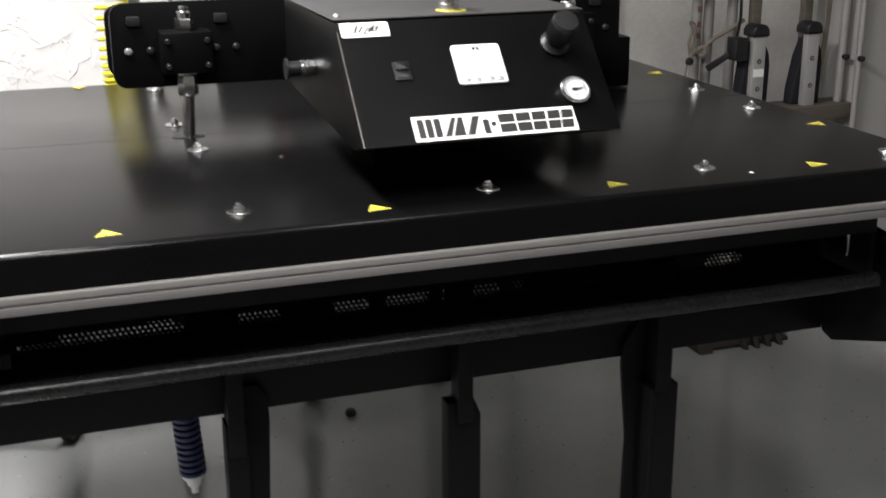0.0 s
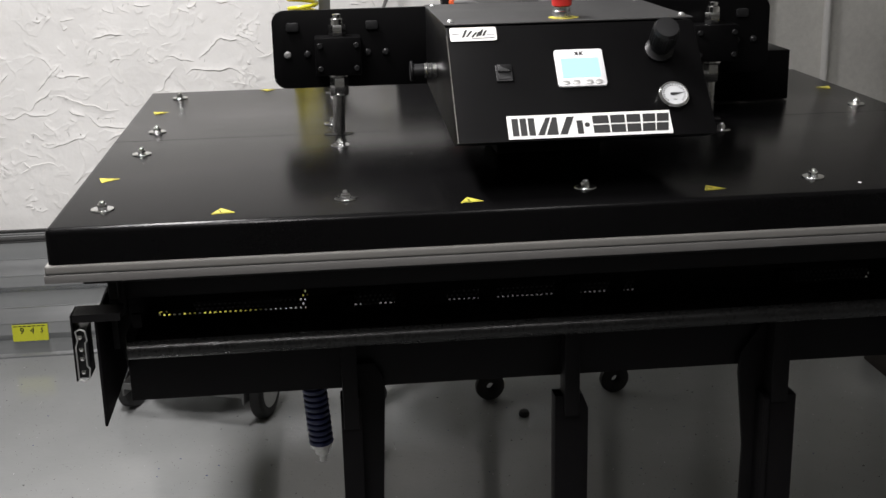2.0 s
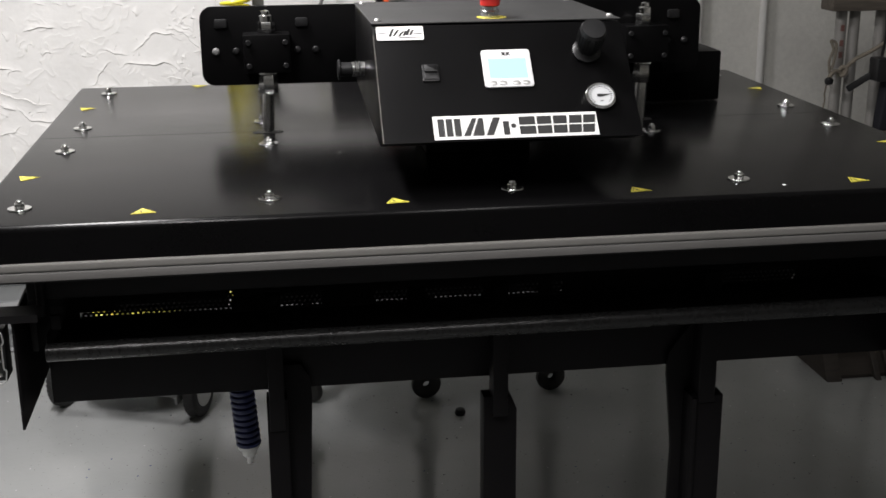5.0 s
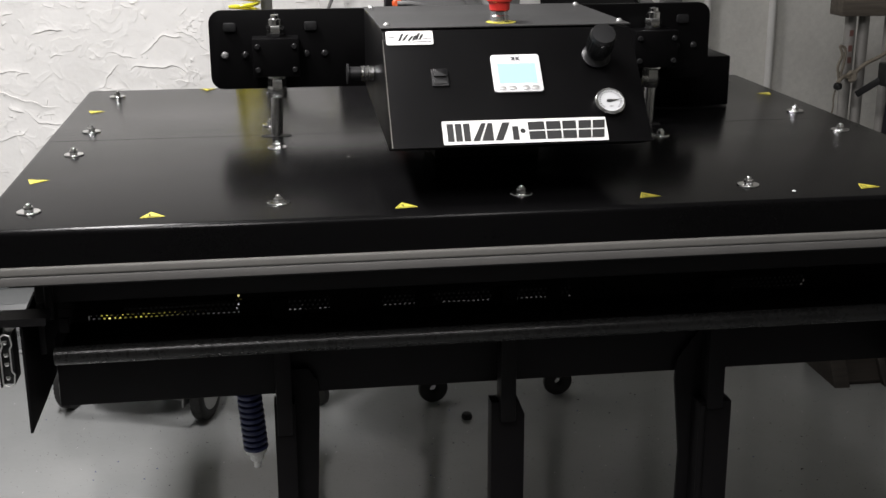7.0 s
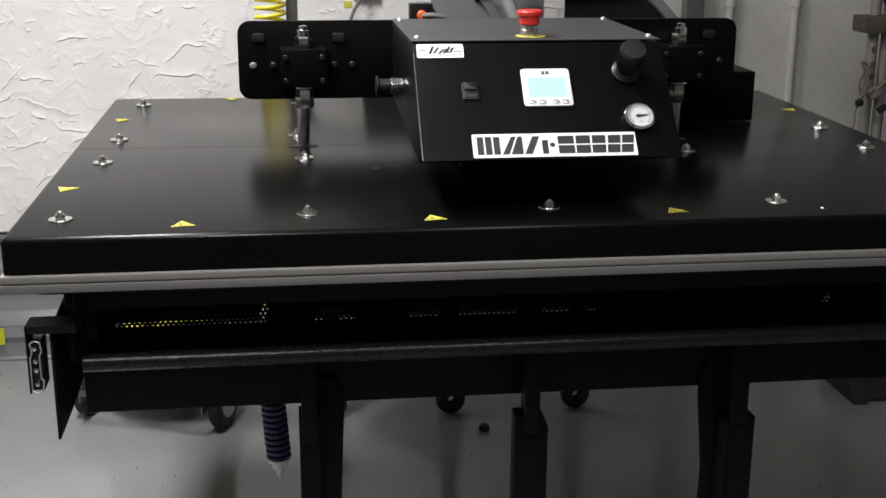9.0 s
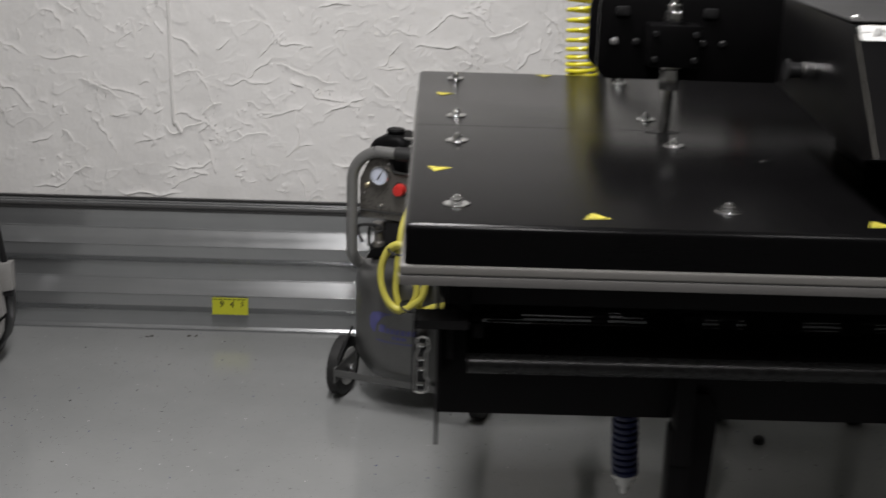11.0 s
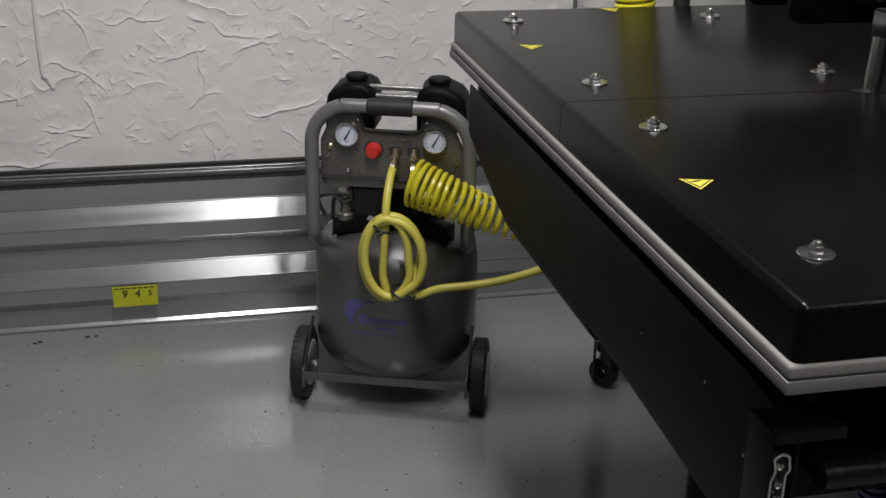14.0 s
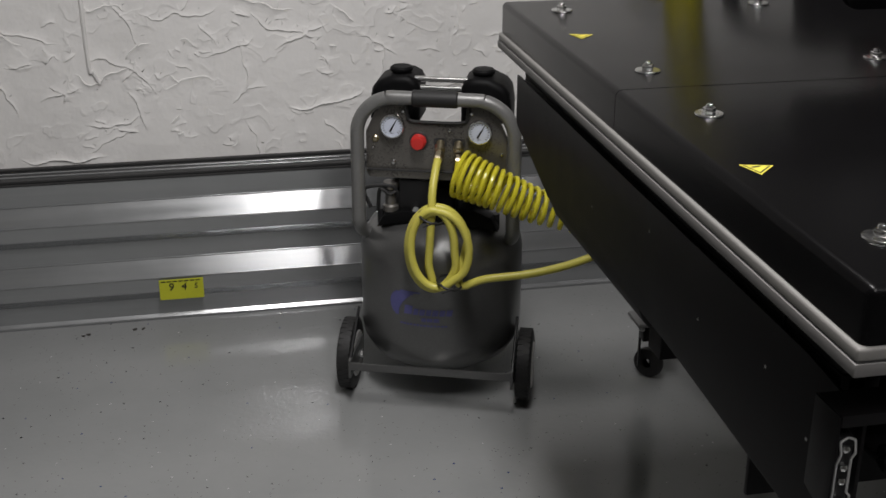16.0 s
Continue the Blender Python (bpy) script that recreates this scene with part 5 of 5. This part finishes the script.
ln = wpart("lance", rod((0.108, -0.06, 0.325), (0.084, -0.06, 0.523), 0.0085), PLASTIC, label="black spray lance")
wpart("lance_grip", rod((0.0838, -0.06, 0.523), (0.077, -0.06, 0.586), 0.0145), PLASTIC, ln)
wpart("lance_tip", rod((0.077, -0.06, 0.586), (0.069, -0.06, 0.643), 0.0052), PLASTIC, ln)
wpart("lance_collar", rod((0.0745, -0.06, 0.598), (0.0725, -0.06, 0.612), 0.0095), PLASTIC, ln)
hol = wpart("holster", prism([(0.066, 0.302), (0.070, 0.322), (0.095, 0.336), (0.131, 0.340), (0.130, 0.258), (0.098, 0.250), (0.092, 0.285)], plane_xz(-0.080), 0.035, 0.004, None, 2), HOLSTER, label="pale grey plastic lance holster")
wpart("holster_clip", box(0.098, 0.128, -0.075, -0.050, 0.236, 0.2495, 0.003), PLASTIC, hol)
hol = wpart("holster", prism([(0.056, 0.276), (0.062, 0.284), (0.097, 0.287), (0.104, 0.186), (0.090, 0.172), (0.072, 0.176)], plane_xz(-0.100), 0.038, 0.004, None, 2), HOLSTER, label="pale grey plastic lance holster")
wpart("holster_tail", prism([(0.076, 0.150), (0.098, 0.1695), (0.094, 0.13), (0.082, 0.105)], plane_xz(-0.086), 0.02, 0.002), HOLSTER, hol)
wpart("holster_seam", box(0.0935, 0.0965, -0.1035, -0.1005, 0.20, 0.28, 0.0005), PLASTIC, hol)
wpart("warning_label", box(-0.034, -0.019, -0.0585, -0.0555, 0.270, 0.312, 0), TAG, smooth=0)


def spoked(x, y, r, rim, turn, hole, name):
    m = Matrix.Translation((x, y, r)) @ pose(0, 0, 0, 90, 0, turn)
    h = r * hole
    w = wpart(name, lathe([(h, -0.016), (r * 0.88, -0.019), (r * 0.97, -0.014), (r, -0.006), (r, 0.006), (r * 0.97, 0.014), (r * 0.88, 0.019), (h, 0.016)], m, 36), RUBBER, None, "small wheel with a spoked rim")
    bm = lathe([(h * 0.84, 0.012), (h * 0.90, 0.016), (h, 0.0155), (h, -0.004), (h * 0.84, -0.004)], m, 36)
    for k in range(5):
        a = 2 * math.pi * (k + 0.3) / 5
        prism([(0.004, -h * 0.20), (h * 0.88, -h * 0.15), (h * 0.88, h * 0.15), (0.004, h * 0.20)], m @ Matrix.Rotation(a, 4, "Z") @ Matrix.Translation((0, 0, 0.002)), 0.009, 0.002, bm)
    wpart("rim", bm, rim, w)
    wpart("backing", lathe([(0, -0.006), (h * 0.98, -0.006), (h * 0.98, -0.003), (0, -0.003)], m, 24), PLASTIC if rim is not LABEL_WHITE else rim, w)
    wpart("hub", lathe([(0, 0.0), (h * 0.27, 0.0), (h * 0.27, 0.018), (h * 0.20, 0.026), (0, 0.028)], m, 18), RED if rim is LABEL_WHITE else rim, w)
    return w


spoked(0.003, -0.100, 0.056, GREY_PAINT, -8, 0.74, "wheel")
spoked(-0.022, -0.273, 0.098, LABEL_WHITE, 80, 0.69, "wheel")
wpart("axle_arm", box(-0.10, -0.025, -0.30, -0.056, 0.070, 0.120, 0.006), PLASTIC)

# ---- storage beside the east wall ----
rack = thing("board_rack", Matrix.Translation((2.4, 3.35, 0)), "two weathered wooden boards on uprights against the wall", "rack")
part("board", box(2.030, 2.563, 3.300, 3.385, 1.098, 1.146, 0.004), WOOD, rack)
part("board", box(2.14, 2.563, 3.188, 3.3005, 0.703, 0.752, 0.004), WOOD, rack)
for x in (2.250, 2.435):
    part("upright", box(x, x + 0.030, 3.3012, 3.330, 0.0, 1.0975, 0.003), WOOD, rack)


part("clamp", lathe([(0.010, -0.004), (0.016, 0.0), (0.017, 0.010), (0.010, 0.018), (0.006, 0.030)], Matrix.Translation((2.446, 3.205, 0.6735)), 16), PLASTIC, rack, "black clamp knob under the board")


def tent_pole(x, y, h, r, label, z=0.0):
    pole = thing("tent_pole", Matrix.Translation((x, y, z)), label, "pole", "aluminium poles")
    part("tube", rod((x, y, z), (x + 0.01, y, h), r), POLE, pole)
    part("inner_tube", rod((x + 0.01, y, h), (x + 0.0105, y, h + 0.06), r * 0.8), POLE, pole)
    return pole


for x, y, h in ((2.083, 3.362, 1.86), (2.127, 3.366, 1.84), (2.208, 3.362, 1.82)):
    pole = tent_pole(x, y, h, 0.0165, "dull aluminium pole leaning behind the upper board")
    for z in (0.955, 0.99, 1.035) if x < 2.1 else ():
        part("red_mark", box(x - 0.002, x + 0.010, y - 0.0172, y - 0.0158, z, z + 0.018, 0), FADED_RED, pole, "faded red lettering mark", smooth=0)
for x, y, r, z in ((2.528, 3.225, 0.0130, 0.7525), (2.549, 3.173, 0.0090, 0.0)):
    pole = tent_pole(x, y, 1.7, r, "dull aluminium pole with a black clamp knob beside the cabinet", z)
    part("clamp_knob", rod((x + 0.002, y - r * 0.8, 0.895), (x + 0.002, y - r - 0.016, 0.895), 0.009), PLASTIC, pole)


def padded_leg(x, left, label):
    z0 = 0.7525
    leg = thing("padded_leg", Matrix.Translation((x, 3.22, z0)), label, "folding leg", "padded legs")
    part("pad", prism([(x - 0.046, z0), (x + 0.056, z0), (x + 0.058, 0.88), (x + 0.053, 0.915), (x + 0.036, 0.950), (x + left + 0.01, 0.955), (x + left - 0.004, 0.90), (x - 0.044, 0.80)], plane_xz(3.225), 0.047, 0.008, None, 3), PAD, leg)
    part("cap", prism(rounded(x - 0.029, x + 0.028, 0.973, 1.010, (0.004, 0.004, 0.024, 0.024)), plane_xz(3.193), 0.062, 0.006, None, 3), PLASTIC, leg)
    part("strip", box(x - 0.0205, x + 0.0205, 3.200, 3.224, z0, 0.972, 0.001), ALU_DULL, leg, "aluminium strip")
    for z in (0.815, 0.899):
        ring = part("hole", rod((x, 3.1998, z), (x, 3.1985, z), 0.0075, 14, 0.0002), GASKET, leg)
        part("pin", rod((x, 3.1984, z), (x, 3.1975, z), 0.003, 10, 0.0002), ALU_DULL, ring)
    return leg


leg = padded_leg(2.215, -0.030, "black padded leg with a drilled aluminium strip and a side bracket")
part("bracket", box(2.137, 2.178, 3.205, 3.262, 0.902, 0.970, 0.005), PLASTIC, leg, "black side bracket")
part("label", box(2.197, 2.233, 3.1988, 3.1998, 0.852, 0.876, 0), LABEL_WHITE, leg, "white paper label", smooth=0)
part("brace", prism(rounded(-0.010, 0.010, -0.010, 0.010, 0.003), along((2.092, 3.29, 0.870), (2.150, 3.245, 0.925)), 0.080, 0.002), PLASTIC, leg, "black brace")
padded_leg(2.403, -0.018, "black padded leg with a plain drilled aluminium strip")
strap = thing("strap", Matrix.Translation((2.13, 3.32, 0.9)), "tan webbing strap slung between the poles", "strap")
part("webbing", tube(smooth_path([(2.040, 3.315, 0.897), (2.052, 3.318, 0.914), (2.066, 3.322, 0.920), (2.086, 3.325, 0.914), (2.107, 3.325, 0.937), (2.131, 3.322, 0.957), (2.166, 3.318, 0.975), (2.208, 3.312, 1.001), (2.225, 3.31, 1.010)]), 0.0062, 10), STRAP, strap)
part("knot", tube(smooth_path([(2.078, 3.318, 0.905), (2.092, 3.316, 0.910), (2.096, 3.318, 0.926), (2.086, 3.322, 0.932), (2.076, 3.322, 0.922)]), 0.006, 8), STRAP, strap)
part("loop", tube(smooth_path([(2.046, 3.32, 0.912), (2.040, 3.318, 0.95), (2.050, 3.318, 0.985), (2.042, 3.32, 1.01), (2.060, 3.322, 1.00), (2.058, 3.32, 0.96), (2.050, 3.32, 0.925)]), 0.0042, 8), STRAP, strap)
part("cord", tube(smooth_path([(2.038, 3.315, 0.888), (2.033, 3.316, 0.857), (2.035, 3.317, 0.83), (2.030, 3.318, 0.79), (2.033, 3.318, 0.72)]), 0.0025, 6), STRAP, strap, "thin pale cord")
part("webbing", ribbon([(2.201, 3.30, 1.097), (2.205, 3.30, 1.03), (2.199, 3.298, 0.985), (2.190, 3.295, 0.945)], (0.010, 0.0, 0.003)), RUBBER, strap, "thin black strap end")
part("knob", lathe([(0, -0.013), (0.011, -0.008), (0.013, 0), (0.011, 0.008), (0, 0.013)], Matrix.Translation((2.038, 3.305, 0.893)), 14), PLASTIC, strap)
hangs = thing("strap", Matrix.Translation((2.47, 3.24, 1.0)), "tan webbing strap hanging down", "strap")
part("webbing", ribbon([(2.475, 3.24, 1.30), (2.478, 3.24, 1.05), (2.472, 3.238, 0.95), (2.462, 3.235, 0.86), (2.468, 3.235, 0.81)], (0.022, 0.006, 0.0)), STRAP, hangs)
bag = thing("black_cases", Matrix.Translation((2.2, 3.3, 1.146)), "dark round caps and a bag on the upper board", "bag")
for x, z in ((2.115, 1.205), (2.165, 1.178)):
    part("cap", lathe([(0, -0.032), (0.012, -0.031), (0.022, -0.024), (0.026, -0.012), (0.026, 0.010), (0.022, 0.024), (0.013, 0.031), (0, 0.032)], Matrix.Translation((x, 3.32, z)), 24), PLASTIC, bag)
part("pouch", box(2.33, 2.49, 3.30, 3.343, 1.1465, 1.27, 0.02), BLACK_MATT, bag)
cab = thing("tall_cabinet", Matrix.Translation((2.85, 3.25, 0)), "tall pale grey cabinet", "cabinet")
part("body", box(2.565, 3.20, 3.206, 3.42, 0.0, 1.95, 0.004), CABINET, cab)
part("door", box(2.567, 3.197, 3.190, 3.2055, 0.05, 1.94, 0.003), CABINET, cab)

# crate on the floor
cr = thing("wooden_crate", Matrix.Translation((2.2, 3.25, 0)), "low slatted wooden crate on the floor", "crate")
part("end", prism([(3.12, 0.0), (3.34, 0.0), (3.36, 0.075), (3.17, 0.075)], plane_yz(2.025), 0.05, 0.003), CRATE, cr)
part("base", box(2.076, 2.36, 3.14, 3.34, 0.0, 0.012, 0.002), CRATE, cr)
part("back_board", box(2.076, 2.36, 3.341, 3.36, 0.0, 0.070, 0.002), CRATE, cr)
for k in range(4):
    part("slat", prism([(3.11, 0.0), (3.135, 0.0), (3.195, 0.075), (3.17, 0.075)], plane_yz(2.180 + 0.042 * k), 0.018, 0.002), CRATE, cr)
solid("black_stopper", lathe([(0, 0), (0.014, 0), (0.016, 0.006), (0.013, 0.016), (0.007, 0.020), (0, 0.021)], Matrix.Translation((0.884, 3.072, 0)), 16), RUBBER, "small black rubber stopper lying on the floor", "stopper")
crumbs = bmesh.new()
rng = random.Random(5)
for x, y in ((-0.888, 3.725), (-0.768, 3.735)):
    for k in range(4):
        m = Matrix.Translation((x + rng.gauss(0, 0.010), y + rng.gauss(0, 0.006), 0.0015)) @ pose(0, 0, 0, 0, 0, rng.uniform(0, 180)) @ Matrix.Diagonal((rng.uniform(0.003, 0.007), rng.uniform(0.002, 0.004), 0.0025, 1))
        own = bmesh.new()
        bmesh.ops.create_icosphere(own, subdivisions=1, radius=1)
        own.transform(m)
        poured(own, crumbs)
solid("floor_debris", crumbs, CRATE, "small brown crumbs of dirt at the foot of the metal sheet", "debris", kind="stuff")
